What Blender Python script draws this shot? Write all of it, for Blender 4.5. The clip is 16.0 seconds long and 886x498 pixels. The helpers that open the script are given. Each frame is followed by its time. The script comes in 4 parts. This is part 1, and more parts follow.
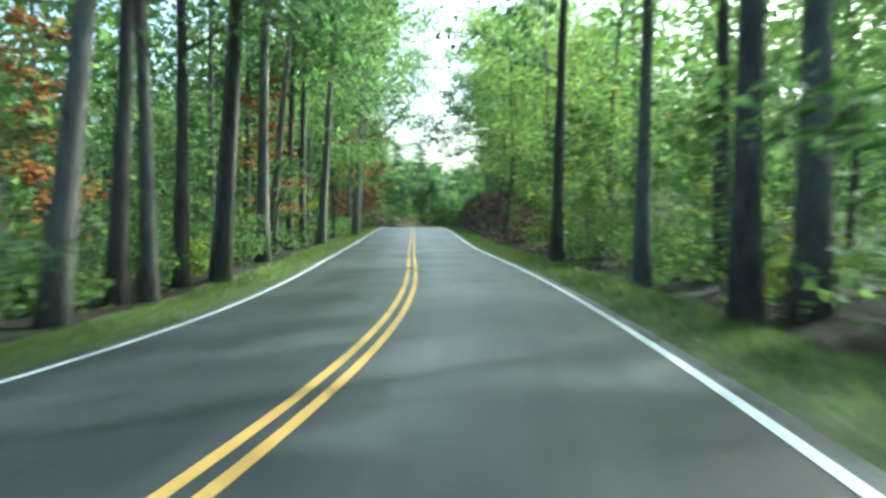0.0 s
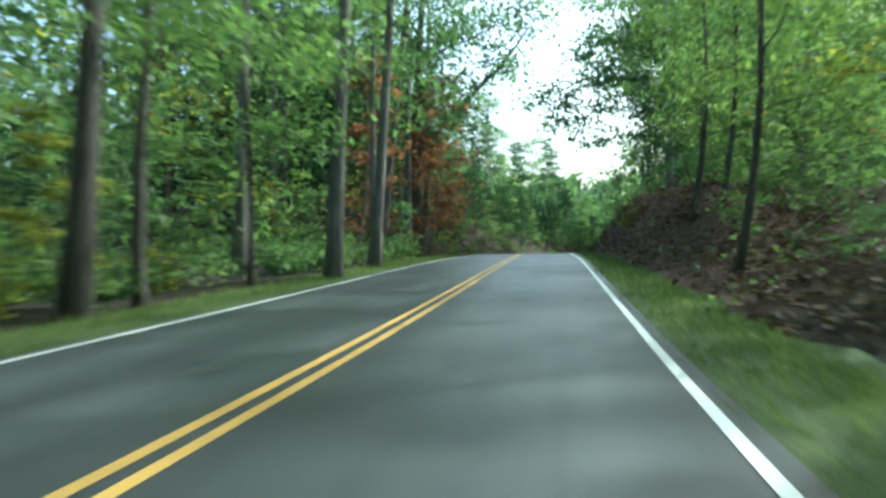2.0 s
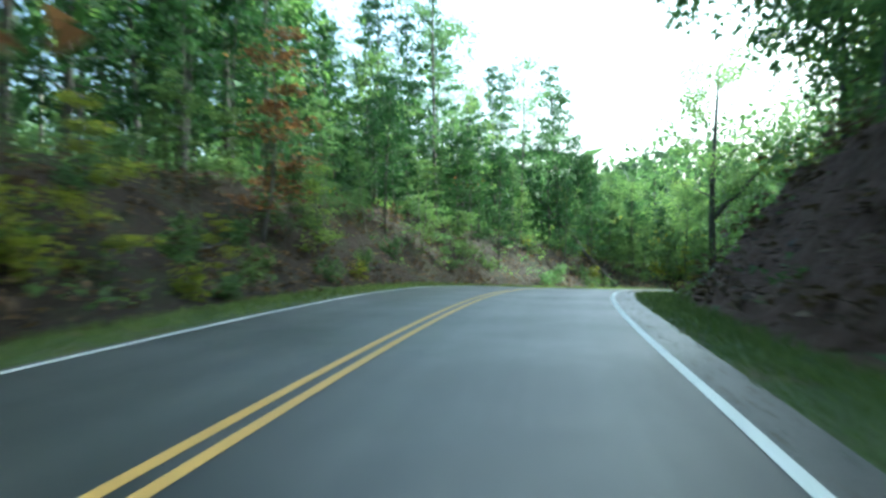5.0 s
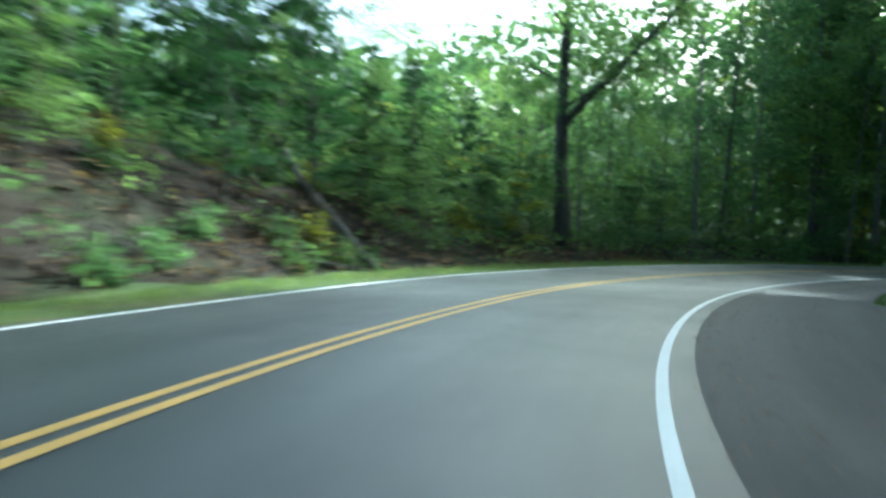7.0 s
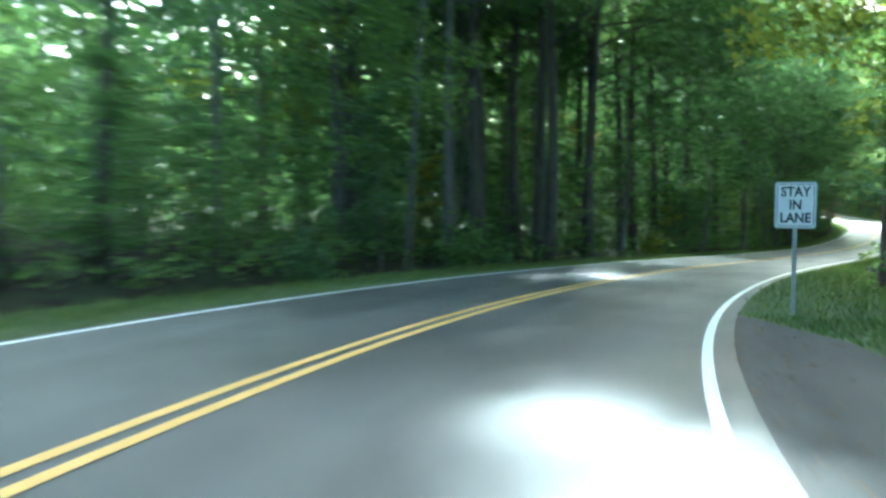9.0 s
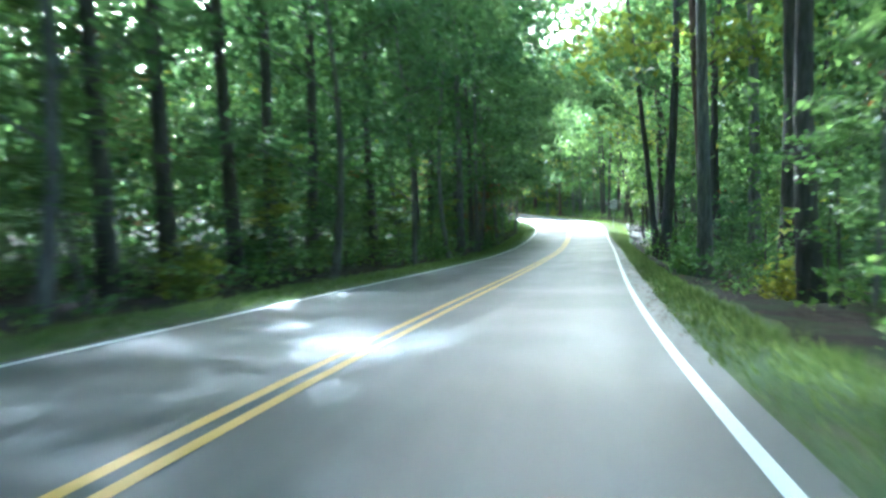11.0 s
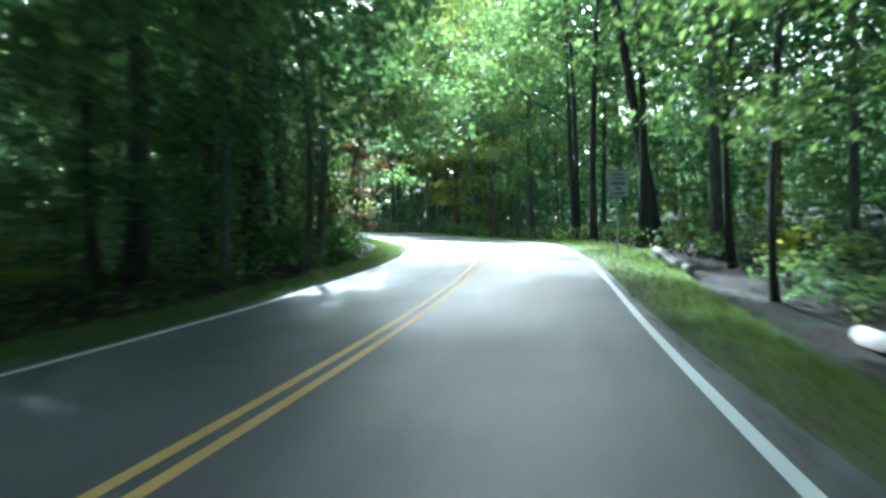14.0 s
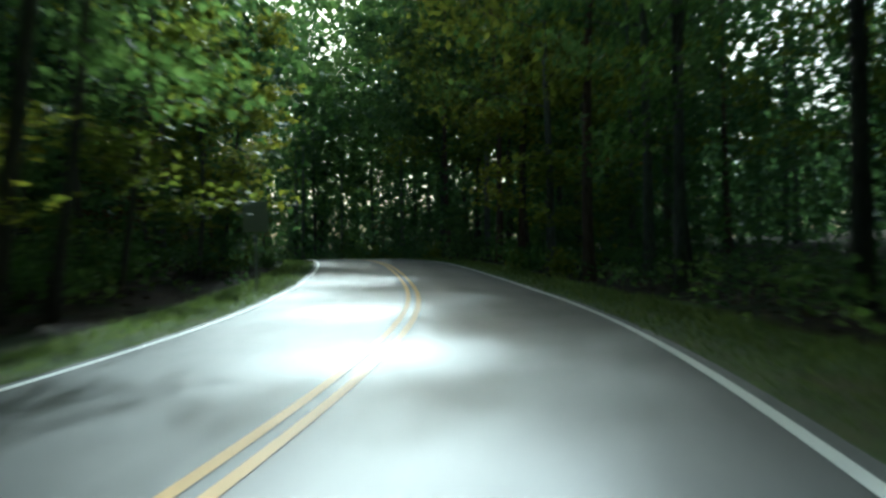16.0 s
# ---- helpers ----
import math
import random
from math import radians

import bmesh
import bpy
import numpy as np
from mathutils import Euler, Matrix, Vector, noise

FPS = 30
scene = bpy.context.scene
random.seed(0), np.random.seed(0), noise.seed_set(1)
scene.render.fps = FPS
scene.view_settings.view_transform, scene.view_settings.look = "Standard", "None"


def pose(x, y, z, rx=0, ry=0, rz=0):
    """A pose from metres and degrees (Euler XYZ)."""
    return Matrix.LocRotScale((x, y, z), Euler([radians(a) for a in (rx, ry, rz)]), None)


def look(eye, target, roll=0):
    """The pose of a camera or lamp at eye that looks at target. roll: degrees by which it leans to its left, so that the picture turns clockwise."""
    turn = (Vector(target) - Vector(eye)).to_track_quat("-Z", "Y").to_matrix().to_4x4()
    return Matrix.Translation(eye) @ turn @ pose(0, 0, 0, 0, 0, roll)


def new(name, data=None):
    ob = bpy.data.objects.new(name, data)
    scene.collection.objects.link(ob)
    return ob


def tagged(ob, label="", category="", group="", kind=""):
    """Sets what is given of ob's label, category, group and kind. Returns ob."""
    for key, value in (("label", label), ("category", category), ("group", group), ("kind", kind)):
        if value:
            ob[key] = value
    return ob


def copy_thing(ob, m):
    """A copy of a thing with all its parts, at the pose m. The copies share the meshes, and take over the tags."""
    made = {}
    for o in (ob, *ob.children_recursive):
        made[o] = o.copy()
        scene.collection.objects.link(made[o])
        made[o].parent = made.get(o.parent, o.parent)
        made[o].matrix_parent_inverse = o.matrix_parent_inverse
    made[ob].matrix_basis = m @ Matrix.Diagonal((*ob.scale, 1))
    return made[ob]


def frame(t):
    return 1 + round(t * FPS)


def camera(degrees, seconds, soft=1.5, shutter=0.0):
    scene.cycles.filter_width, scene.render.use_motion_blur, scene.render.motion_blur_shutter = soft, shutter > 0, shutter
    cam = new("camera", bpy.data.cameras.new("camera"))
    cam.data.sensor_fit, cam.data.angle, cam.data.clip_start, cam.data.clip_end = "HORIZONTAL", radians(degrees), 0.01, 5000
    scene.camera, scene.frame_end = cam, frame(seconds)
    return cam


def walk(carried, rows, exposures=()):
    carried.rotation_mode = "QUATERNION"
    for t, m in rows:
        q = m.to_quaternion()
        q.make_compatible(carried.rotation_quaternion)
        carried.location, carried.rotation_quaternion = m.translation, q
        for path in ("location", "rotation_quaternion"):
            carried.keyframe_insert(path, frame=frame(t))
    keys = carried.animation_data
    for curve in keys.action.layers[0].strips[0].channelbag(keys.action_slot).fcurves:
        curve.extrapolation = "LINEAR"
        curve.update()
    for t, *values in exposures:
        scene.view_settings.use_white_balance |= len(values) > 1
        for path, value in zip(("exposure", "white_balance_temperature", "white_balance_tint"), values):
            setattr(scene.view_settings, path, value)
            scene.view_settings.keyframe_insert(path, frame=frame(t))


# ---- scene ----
cam = camera(59.8, 16.0, soft=2.7, shutter=0.6)
walk(cam, [
    (0.0, pose(1.126, -9.388, 1.291, 88.46, -0.63, 2.25)),
    (0.5, pose(1.762, -1.417, 1.141, 89.85, 0.26, 7.58)),
    (1.0, pose(1.642, 6.669, 1.171, 90.60, -0.21, 10.49)),
    (1.5, pose(1.177, 14.792, 1.281, 90.46, 0.10, 12.22)),
    (2.0, pose(0.583, 22.621, 1.376, 90.38, 0.16, 12.81)),
    (2.5, pose(0.022, 30.124, 1.504, 91.23, 0.41, 12.94)),
    (3.0, pose(-0.545, 37.214, 1.699, 91.30, 0.18, 12.90)),
    (3.5, pose(-1.101, 43.966, 1.899, 91.27, 0.25, 12.69)),
    (4.0, pose(-1.645, 50.600, 2.083, 91.05, 0.29, 12.54)),
    (4.5, pose(-2.242, 57.360, 2.248, 90.73, 0.05, 12.92)),
    (5.0, pose(-2.947, 64.453, 2.375, 90.32, -0.20, 13.27)),
    (5.5, pose(-3.718, 72.087, 2.443, 89.84, -0.18, 12.67)),
    (6.0, pose(-4.049, 80.295, 2.430, 88.96, 0.19, 9.58)),
    (6.5, pose(-3.779, 88.373, 2.292, 87.81, -0.19, 4.71)),
    (7.0, pose(-2.673, 95.959, 1.969, 86.29, -1.30, -2.77)),
    (7.5, pose(-0.664, 102.856, 1.601, 85.99, -1.32, -10.96)),
    (8.0, pose(2.200, 109.109, 1.305, 85.93, -0.78, -19.06)),
    (8.5, pose(5.852, 114.819, 1.010, 85.99, -0.55, -27.44)),
    (9.0, pose(10.167, 119.771, 0.740, 86.50, 0.10, -36.01)),
    (9.5, pose(15.175, 124.150, 0.476, 86.84, -0.22, -44.61)),
    (10.0, pose(20.360, 127.483, 0.222, 86.88, 0.39, -51.55)),
    (10.5, pose(25.569, 130.200, -0.021, 86.94, 1.00, -55.92)),
    (11.0, pose(31.030, 132.687, -0.277, 86.93, 1.64, -58.85)),
    (11.5, pose(37.096, 135.177, -0.567, 87.02, 2.35, -61.16)),
    (12.0, pose(44.182, 137.851, -0.892, 87.31, 3.08, -62.84)),
    (12.5, pose(52.414, 140.700, -1.219, 87.57, 2.32, -62.66)),
    (13.0, pose(60.793, 143.613, -1.486, 87.80, 1.95, -62.34)),
    (13.5, pose(69.147, 146.572, -1.706, 88.43, 2.08, -61.90)),
    (14.0, pose(77.304, 149.564, -1.853, 89.23, 1.51, -61.43)),
    (14.5, pose(85.188, 152.531, -1.849, 89.92, 1.85, -60.87)),
    (15.0, pose(92.833, 155.505, -1.632, 91.32, 1.21, -59.12)),
    (15.5, pose(99.975, 158.594, -1.395, 90.99, 0.55, -55.70)),
    (16.0, pose(106.768, 161.975, -1.205, 90.88, 0.97, -52.06)),
], exposures=((0.0, 2.10, 5250, -9), (0.5, 1.90, 5200, -10), (1.0, 1.95, 5200, -11), (1.5, 1.80, 5200, -12), (2.0, 1.85, 5200, -12), (2.5, 2.05, 5200, -12), (3.0, 2.15, 5200, -12), (5.5, 2.30, 5100, -13), (6.5, 2.15, 5100, -13), (7.0, 2.20, 5000, -14), (7.5, 2.45, 4950, -15), (8.0, 2.75, 5000, -14), (8.5, 3.40, 5050, -12), (9.0, 3.75, 5000, -10), (9.5, 4.15, 4850, -5), (10.2, 4.20, 4700, -1), (11.2, 4.05, 4700, 2), (12.0, 3.68, 4600, 4), (13.0, 3.80, 4550, 5), (14.0, 3.05, 4600, 0), (14.5, 2.40, 4700, -6), (15.0, 1.45, 4800, -12), (15.5, 0.58, 5000, -13), (16.0, 0.50, 5000, -12)))

# ---- light: hazy bright sky, sun low over the end of the road ----
SUN_AZ, SUN_EL = 50.0, 32.5
world = bpy.data.worlds.new("sky")
scene.world = world
world.use_nodes = True
wn = world.node_tree
sky = wn.nodes.new("ShaderNodeTexSky")
sky.sky_type = "NISHITA"
sky.sun_disc = False
sky.sun_elevation, sky.sun_rotation = radians(SUN_EL), radians(SUN_AZ)
sky.air_density, sky.dust_density, sky.ozone_density = 1.0, 8.0, 1.0
wn.links.new(sky.outputs[0], wn.nodes["Background"].inputs[0])
wn.nodes["Background"].inputs[1].default_value = 0.15
sun = new("sun", bpy.data.lights.new("sun", "SUN"))
sun.data.energy, sun.data.angle, sun.data.color = 3.8, radians(1.8), (1.0, 0.95, 0.86)
sun.matrix_world = look((math.sin(radians(SUN_AZ)) * 50, math.cos(radians(SUN_AZ)) * 50, 50 * math.tan(radians(SUN_EL))), (0, 0, 0))

# ---- materials ----
def mat(name, rough=0.8, spec=0.3, metal=0.0):
    m = bpy.data.materials.new(name)
    m.use_nodes = True
    b = m.node_tree.nodes["Principled BSDF"]
    b.inputs["Roughness"].default_value = rough
    b.inputs["Specular IOR Level"].default_value = spec
    b.inputs["Metallic"].default_value = metal
    return m, m.node_tree, b


def node(nt, kind, **sets):
    n = nt.nodes.new(kind)
    for key, value in sets.items():
        n.inputs[key.replace("_", " ")].default_value = value
    return n


def coords(nt, stretch=(1, 1, 1), world_space=True):
    mp = nt.nodes.new("ShaderNodeMapping")
    mp.inputs["Scale"].default_value = stretch
    if world_space:
        nt.links.new(nt.nodes.new("ShaderNodeNewGeometry").outputs["Position"], mp.inputs["Vector"])
    else:
        nt.links.new(nt.nodes.new("ShaderNodeTexCoord").outputs["Object"], mp.inputs["Vector"])
    return mp.outputs["Vector"]


def noise_of(nt, vec, scale, detail=4.0, rough=0.6):
    n = node(nt, "ShaderNodeTexNoise", Scale=scale, Detail=detail, Roughness=rough)
    nt.links.new(vec, n.inputs["Vector"])
    return n.outputs["Fac"]


def ramp(nt, fac, stops):
    r = nt.nodes.new("ShaderNodeValToRGB")
    while len(r.color_ramp.elements) < len(stops):
        r.color_ramp.elements.new(0.5)
    for el, (pos, col) in zip(r.color_ramp.elements, stops):
        el.position, el.color = pos, (*col, 1)
    nt.links.new(fac, r.inputs["Fac"])
    return r.outputs["Color"]


def mix(nt, fac, a, b, mode="MIX"):
    n = nt.nodes.new("ShaderNodeMix")
    n.data_type, n.blend_type = "RGBA", mode
    for sock, value in ((n.inputs[0], fac), (n.inputs[6], a), (n.inputs[7], b)):
        if isinstance(value, (int, float)):
            sock.default_value = value
        elif isinstance(value, tuple):
            sock.default_value = (*value, 1)
        else:
            nt.links.new(value, sock)
    return n.outputs[2]


def bump(nt, b, fac, strength, dist):
    n = node(nt, "ShaderNodeBump", Strength=strength, Distance=dist)
    nt.links.new(fac, n.inputs["Height"])
    nt.links.new(n.outputs[0], b.inputs["Normal"])


def asphalt(name, low, high, rough):
    m, nt, b = mat(name, rough, 0.5)
    v = coords(nt)
    grain = noise_of(nt, v, 60.0, 3.0, 0.8)
    patch = noise_of(nt, v, 0.35, 5.0, 0.55)
    c = ramp(nt, patch, [(0.3, low), (0.7, high)])
    c = mix(nt, 0.55, c, ramp(nt, grain, [(0.35, (0.25, 0.25, 0.25)), (0.7, (1.5, 1.5, 1.5))]), "MULTIPLY")
    seam = noise_of(nt, coords(nt, (0.5, 0.5, 0.5)), 1.1, 8.0, 0.7)
    c = mix(nt, ramp(nt, seam, [(0.488, (0, 0, 0)), (0.5, (0.45, 0.45, 0.45)), (0.512, (0, 0, 0))]), c, (0.02, 0.021, 0.02))
    # lengthwise streaks from wheels, and dull patches
    mp = nt.nodes.new("ShaderNodeMapping")
    mp.inputs["Scale"].default_value = (0.035, 1.5, 1.0)
    nt.links.new(nt.nodes.new("ShaderNodeTexCoord").outputs["UV"], mp.inputs["Vector"])
    streak = noise_of(nt, mp.outputs["Vector"], 1.6, 4.0, 0.6)
    c = mix(nt, 1.0, c, ramp(nt, streak, [(0.3, (0.74, 0.74, 0.75)), (0.7, (1.22, 1.22, 1.2))]), "MULTIPLY")
    mp2 = nt.nodes.new("ShaderNodeMapping")
    mp2.inputs["Scale"].default_value = (0.16, 0.4, 1.0)
    nt.links.new(nt.nodes.new("ShaderNodeTexCoord").outputs["UV"], mp2.inputs["Vector"])
    c = mix(nt, 1.0, c, ramp(nt, noise_of(nt, mp2.outputs["Vector"], 1.0, 3.0, 0.5), [(0.36, (0.72, 0.72, 0.72)), (0.46, (1, 1, 1))]), "MULTIPLY")
    # wheel tracks polished paler, the oily middle of each lane darker
    sep = nt.nodes.new("ShaderNodeSeparateXYZ")
    nt.links.new(nt.nodes.new("ShaderNodeTexCoord").outputs["UV"], sep.inputs[0])
    wave = sep.outputs["Y"]
    for op, value in (("ABSOLUTE", 0), ("SUBTRACT", 1.52), ("MULTIPLY", 4.2), ("COSINE", 0), ("MULTIPLY_ADD", -0.5)):
        step = nt.nodes.new("ShaderNodeMath")
        step.operation = op
        nt.links.new(wave, step.inputs[0])
        step.inputs[1].default_value = value
        step.inputs[2].default_value = 0.5
        wave = step.outputs[0]
    c = mix(nt, 1.0, c, ramp(nt, wave, [(0.0, (0.84, 0.84, 0.83)), (1.0, (1.12, 1.12, 1.12))]), "MULTIPLY")
    nt.links.new(c, b.inputs["Base Color"])
    rr = ramp(nt, patch, [(0.3, (rough - 0.08,) * 3), (0.7, (rough + 0.08,) * 3)])
    nt.links.new(rr, b.inputs["Roughness"])
    bump(nt, b, grain, 0.5, 0.01)
    return m


def paint(name, colour, worn):
    m, nt, b = mat(name, 0.55, 0.4)
    v = coords(nt)
    w = noise_of(nt, v, 35.0, 5.0, 0.7)
    c = ramp(nt, w, [(0.28, worn), (0.42, colour), (1.0, tuple(min(1, k * 1.08) for k in colour))])
    big = noise_of(nt, v, 1.2, 3.0)
    c = mix(nt, 0.4, c, ramp(nt, big, [(0.3, (0.75, 0.75, 0.72)), (0.7, (1, 1, 1))]), "MULTIPLY")
    nt.links.new(c, b.inputs["Base Color"])
    bump(nt, b, w, 0.3, 0.004)
    return m


def litter():
    m, nt, b = mat("leaf_litter", 0.9, 0.15)
    v = coords(nt)
    a = ramp(nt, noise_of(nt, v, 9.0, 6.0, 0.75), [(0.3, (0.02, 0.016, 0.011)), (0.5, (0.055, 0.042, 0.028)), (0.68, (0.11, 0.08, 0.05)), (0.8, (0.17, 0.125, 0.08))])
    big = noise_of(nt, v, 0.4, 4.0)
    c = mix(nt, ramp(nt, big, [(0.4, (0, 0, 0)), (0.65, (0.7, 0.7, 0.7))]), a, (0.045, 0.07, 0.022))
    nt.links.new(c, b.inputs["Base Color"])
    bump(nt, b, noise_of(nt, v, 14.0, 6.0, 0.8), 0.9, 0.06)
    return m


def soil(name, overgrown, dark, mid, light):
    m, nt, b = mat(name, 0.92, 0.15)
    v = coords(nt)
    a = ramp(nt, noise_of(nt, v, 4.0, 8.0, 0.75), [(0.3, dark), (0.5, mid), (0.7, light)])
    green = noise_of(nt, v, 0.7, 5.0, 0.7)
    c = mix(nt, ramp(nt, green, [(0.48, (0, 0, 0)), (0.6, (overgrown,) * 3)]), a, (0.045, 0.065, 0.025))
    nt.links.new(c, b.inputs["Base Color"])
    bump(nt, b, noise_of(nt, v, 6.0, 8.0, 0.8), 1.0, 0.12)
    return m


def turf():
    m, nt, b = mat("verge_turf", 0.9, 0.2)
    v = coords(nt)
    a = ramp(nt, noise_of(nt, v, 25.0, 4.0, 0.8), [(0.3, (0.042, 0.064, 0.022)), (0.55, (0.092, 0.13, 0.048)), (0.75, (0.165, 0.188, 0.085))])
    dry = noise_of(nt, v, 0.8, 5.0, 0.7)
    c = mix(nt, ramp(nt, dry, [(0.5, (0, 0, 0)), (0.66, (0.75, 0.75, 0.75))]), a, (0.13, 0.11, 0.06))
    nt.links.new(c, b.inputs["Base Color"])
    bump(nt, b, noise_of(nt, v, 40.0, 4.0, 0.8), 0.8, 0.04)
    return m


def bark(name, dark, light, mossy=0.25):
    m, nt, b = mat(name, 0.9, 0.2)
    v = coords(nt, (1, 1, 0.16), False)
    f = noise_of(nt, v, 14.0, 6.0, 0.7)
    c = ramp(nt, f, [(0.35, dark), (0.7, light)])
    moss = noise_of(nt, coords(nt), 0.9, 4.0, 0.6)
    c = mix(nt, ramp(nt, moss, [(0.5, (0, 0, 0)), (0.7, (mossy,) * 3)]), c, (0.12, 0.14, 0.09))
    nt.links.new(c, b.inputs["Base Color"])
    bump(nt, b, f, 0.9, 0.05)
    return m


def foliage(name, low, high, glow=1.0):
    """Leaves: a matt and a translucent part, tinted tree by tree and leaf by leaf."""
    m = bpy.data.materials.new(name)
    m.use_nodes = True
    nt = m.node_tree
    b = nt.nodes["Principled BSDF"]
    isl = nt.nodes.new("ShaderNodeNewGeometry").outputs["Random Per Island"]
    tree = nt.nodes.new("ShaderNodeObjectInfo").outputs["Random"]
    c = ramp(nt, isl, [(0.0, low), (0.8, high), (1.0, tuple(k * 1.25 for k in high))])
    c = mix(nt, 0.7, c, ramp(nt, tree, [(0.0, (0.65, 0.75, 0.7)), (0.6, (1, 1, 0.9)), (1.0, (1.35, 1.2, 0.8))]), "MULTIPLY")
    nt.links.new(c, b.inputs["Base Color"])
    b.inputs["Roughness"].default_value = 0.6
    b.inputs["Specular IOR Level"].default_value = 0.16
    tr = nt.nodes.new("ShaderNodeBsdfTranslucent")
    nt.links.new(mix(nt, 1.0, c, (1.55 * glow, 1.7 * glow, 1.15 * glow), "MULTIPLY"), tr.inputs["Color"])
    ms = nt.nodes.new("ShaderNodeMixShader")
    ms.inputs[0].default_value = 0.45
    nt.links.new(b.outputs[0], ms.inputs[1])
    nt.links.new(tr.outputs[0], ms.inputs[2])
    nt.links.new(ms.outputs[0], nt.nodes["Material Output"].inputs["Surface"])
    return m


ASPHALT = asphalt("asphalt", (0.044, 0.0475, 0.0455), (0.072, 0.077, 0.074), 0.45)
ASPHALT_DARK = asphalt("asphalt_dark", (0.026, 0.027, 0.025), (0.06, 0.058, 0.052), 0.78)
WHITE = paint("white_line_paint", (0.72, 0.74, 0.72), (0.3, 0.3, 0.29))
YELLOW = paint("yellow_line_paint", (0.6, 0.37, 0.09), (0.28, 0.2, 0.06))
LITTER, SOIL, CUT_SOIL, TURF = litter(), soil("bank_soil", 0.75, (0.016, 0.012, 0.009), (0.04, 0.03, 0.023), (0.082, 0.062, 0.046)), soil("bare_cut_soil", 0.15, (0.06, 0.033, 0.024), (0.15, 0.087, 0.064), (0.25, 0.16, 0.12)), turf()
# darkened for the left bank's shade; CUT_SOIL is lightened for its unlit slope
SHADE_TONED_SOIL = soil("shade_darkened_brown_soil", 0.4, (0.016, 0.012, 0.009), (0.035, 0.026, 0.02), (0.068, 0.051, 0.04))
BARK_DARK = bark("bark_dark", (0.045, 0.04, 0.035), (0.14, 0.125, 0.11))
BARK_GREY = bark("bark_grey", (0.08, 0.075, 0.068), (0.24, 0.225, 0.2))
BARK_RED = bark("bark_reddish", (0.07, 0.043, 0.035), (0.2, 0.13, 0.105), 0.1)
DEADWOOD = bark("dead_wood", (0.12, 0.1, 0.085), (0.42, 0.38, 0.33), 0.15)
PALEWOOD = bark("bleached_wood", (0.2, 0.18, 0.15), (0.5, 0.46, 0.4), 0.08)
LEAF_GREEN = foliage("leaf_green", (0.06, 0.1, 0.045), (0.112, 0.166, 0.078), 1.05)
LEAF_LIGHT = foliage("leaf_light_green", (0.086, 0.135, 0.046), (0.152, 0.212, 0.08), 1.1)
LEAF_YELLOW = foliage("leaf_yellow_green", (0.11, 0.13, 0.025), (0.2, 0.195, 0.04), 1.35)
LEAF_RED = foliage("leaf_rusty_red", (0.09, 0.043, 0.028), (0.19, 0.085, 0.045), 1.4)
LEAF_DEAD = foliage("dead_leaves", (0.06, 0.038, 0.027), (0.15, 0.1, 0.066), 0.4)
LEAF_PINE = foliage("pine_needles", (0.025, 0.06, 0.025), (0.055, 0.11, 0.04), 0.5)
GRASS = foliage("grass_blades", (0.08, 0.115, 0.04), (0.155, 0.185, 0.075), 0.95)
FAR = foliage("far_leaves", (0.042, 0.07, 0.034), (0.09, 0.138, 0.066), 0.75)


def metal_mat(name, col, rough):
    m, nt, b = mat(name, rough, 0.5, 0.85)
    v = coords(nt, (1, 1, 1), False)
    nt.links.new(ramp(nt, noise_of(nt, v, 18.0, 5.0), [(0.3, tuple(k * 0.7 for k in col)), (0.7, col)]), b.inputs["Base Color"])
    return m


def sheet_mat(name, col):
    m, nt, b = mat(name, 0.45, 0.4)
    v = coords(nt, (1, 1, 1), False)
    nt.links.new(ramp(nt, noise_of(nt, v, 7.0, 5.0), [(0.3, tuple(k * 0.82 for k in col)), (0.65, col)]), b.inputs["Base Color"])
    return m


STEEL = metal_mat("galvanised_steel", (0.42, 0.43, 0.42), 0.5)
SIGN_WHITE = sheet_mat("sign_white_sheeting", (0.74, 0.74, 0.69))
SIGN_BACK = metal_mat("sign_bare_aluminium", (0.5, 0.5, 0.46), 0.55)
SIGN_BLACK = sheet_mat("sign_black_letters", (0.02, 0.02, 0.022))

# ---- the road's line: bend, slope and crossfall at even steps along it ----
CURVE = [1.3505, 1.0903, 0.7903, 0.3733, -0.0907, -0.0902, 0.0304, 0.0127, -0.0332, 0.1538, 0.1829, -0.0121, -0.3354, -0.8443, -1.4355, -1.8560, -2.1086, -2.0339, -2.3234, -2.0906, -2.0370, -1.7771, -0.9447, -0.5877, -0.4177, -0.1897, -0.0344, 0.0038, -0.0040, 0.1426, 0.1321, -0.0485, 0.2328, 0.6776, 0.7570, 1.3411, 1.4560, 1.1423, 0.4771, 0.4000, 1.1000, 1.5200, 1.7400, 1.8100, 1.8800]
GRADE = [-3.547, -1.176, 0.916, 1.715, 1.399, 1.781, 2.679, 2.969, 2.870, 2.397, 1.773, 1.041, 0.254, -0.080, -2.281, -4.849, -5.047, -3.908, -4.205, -3.898, -3.768, -4.028, -4.034, -4.307, -4.387, -4.111, -3.710, -3.167, -2.878, -2.005, -1.323, 0.599, 2.808, 2.879, 2.531, 2.284, 1.850, 2.633, 3.627, 4.144, 3.000, 1.750, 0.500, -0.156, -0.812]
BANK = [-4.72, -3.13, -0.09, -0.17, -1.80, 1.48, 0.73, 0.51, 0.36, 0.77, -1.20, -0.78, -4.19, 0.88, 1.21, 0.61]

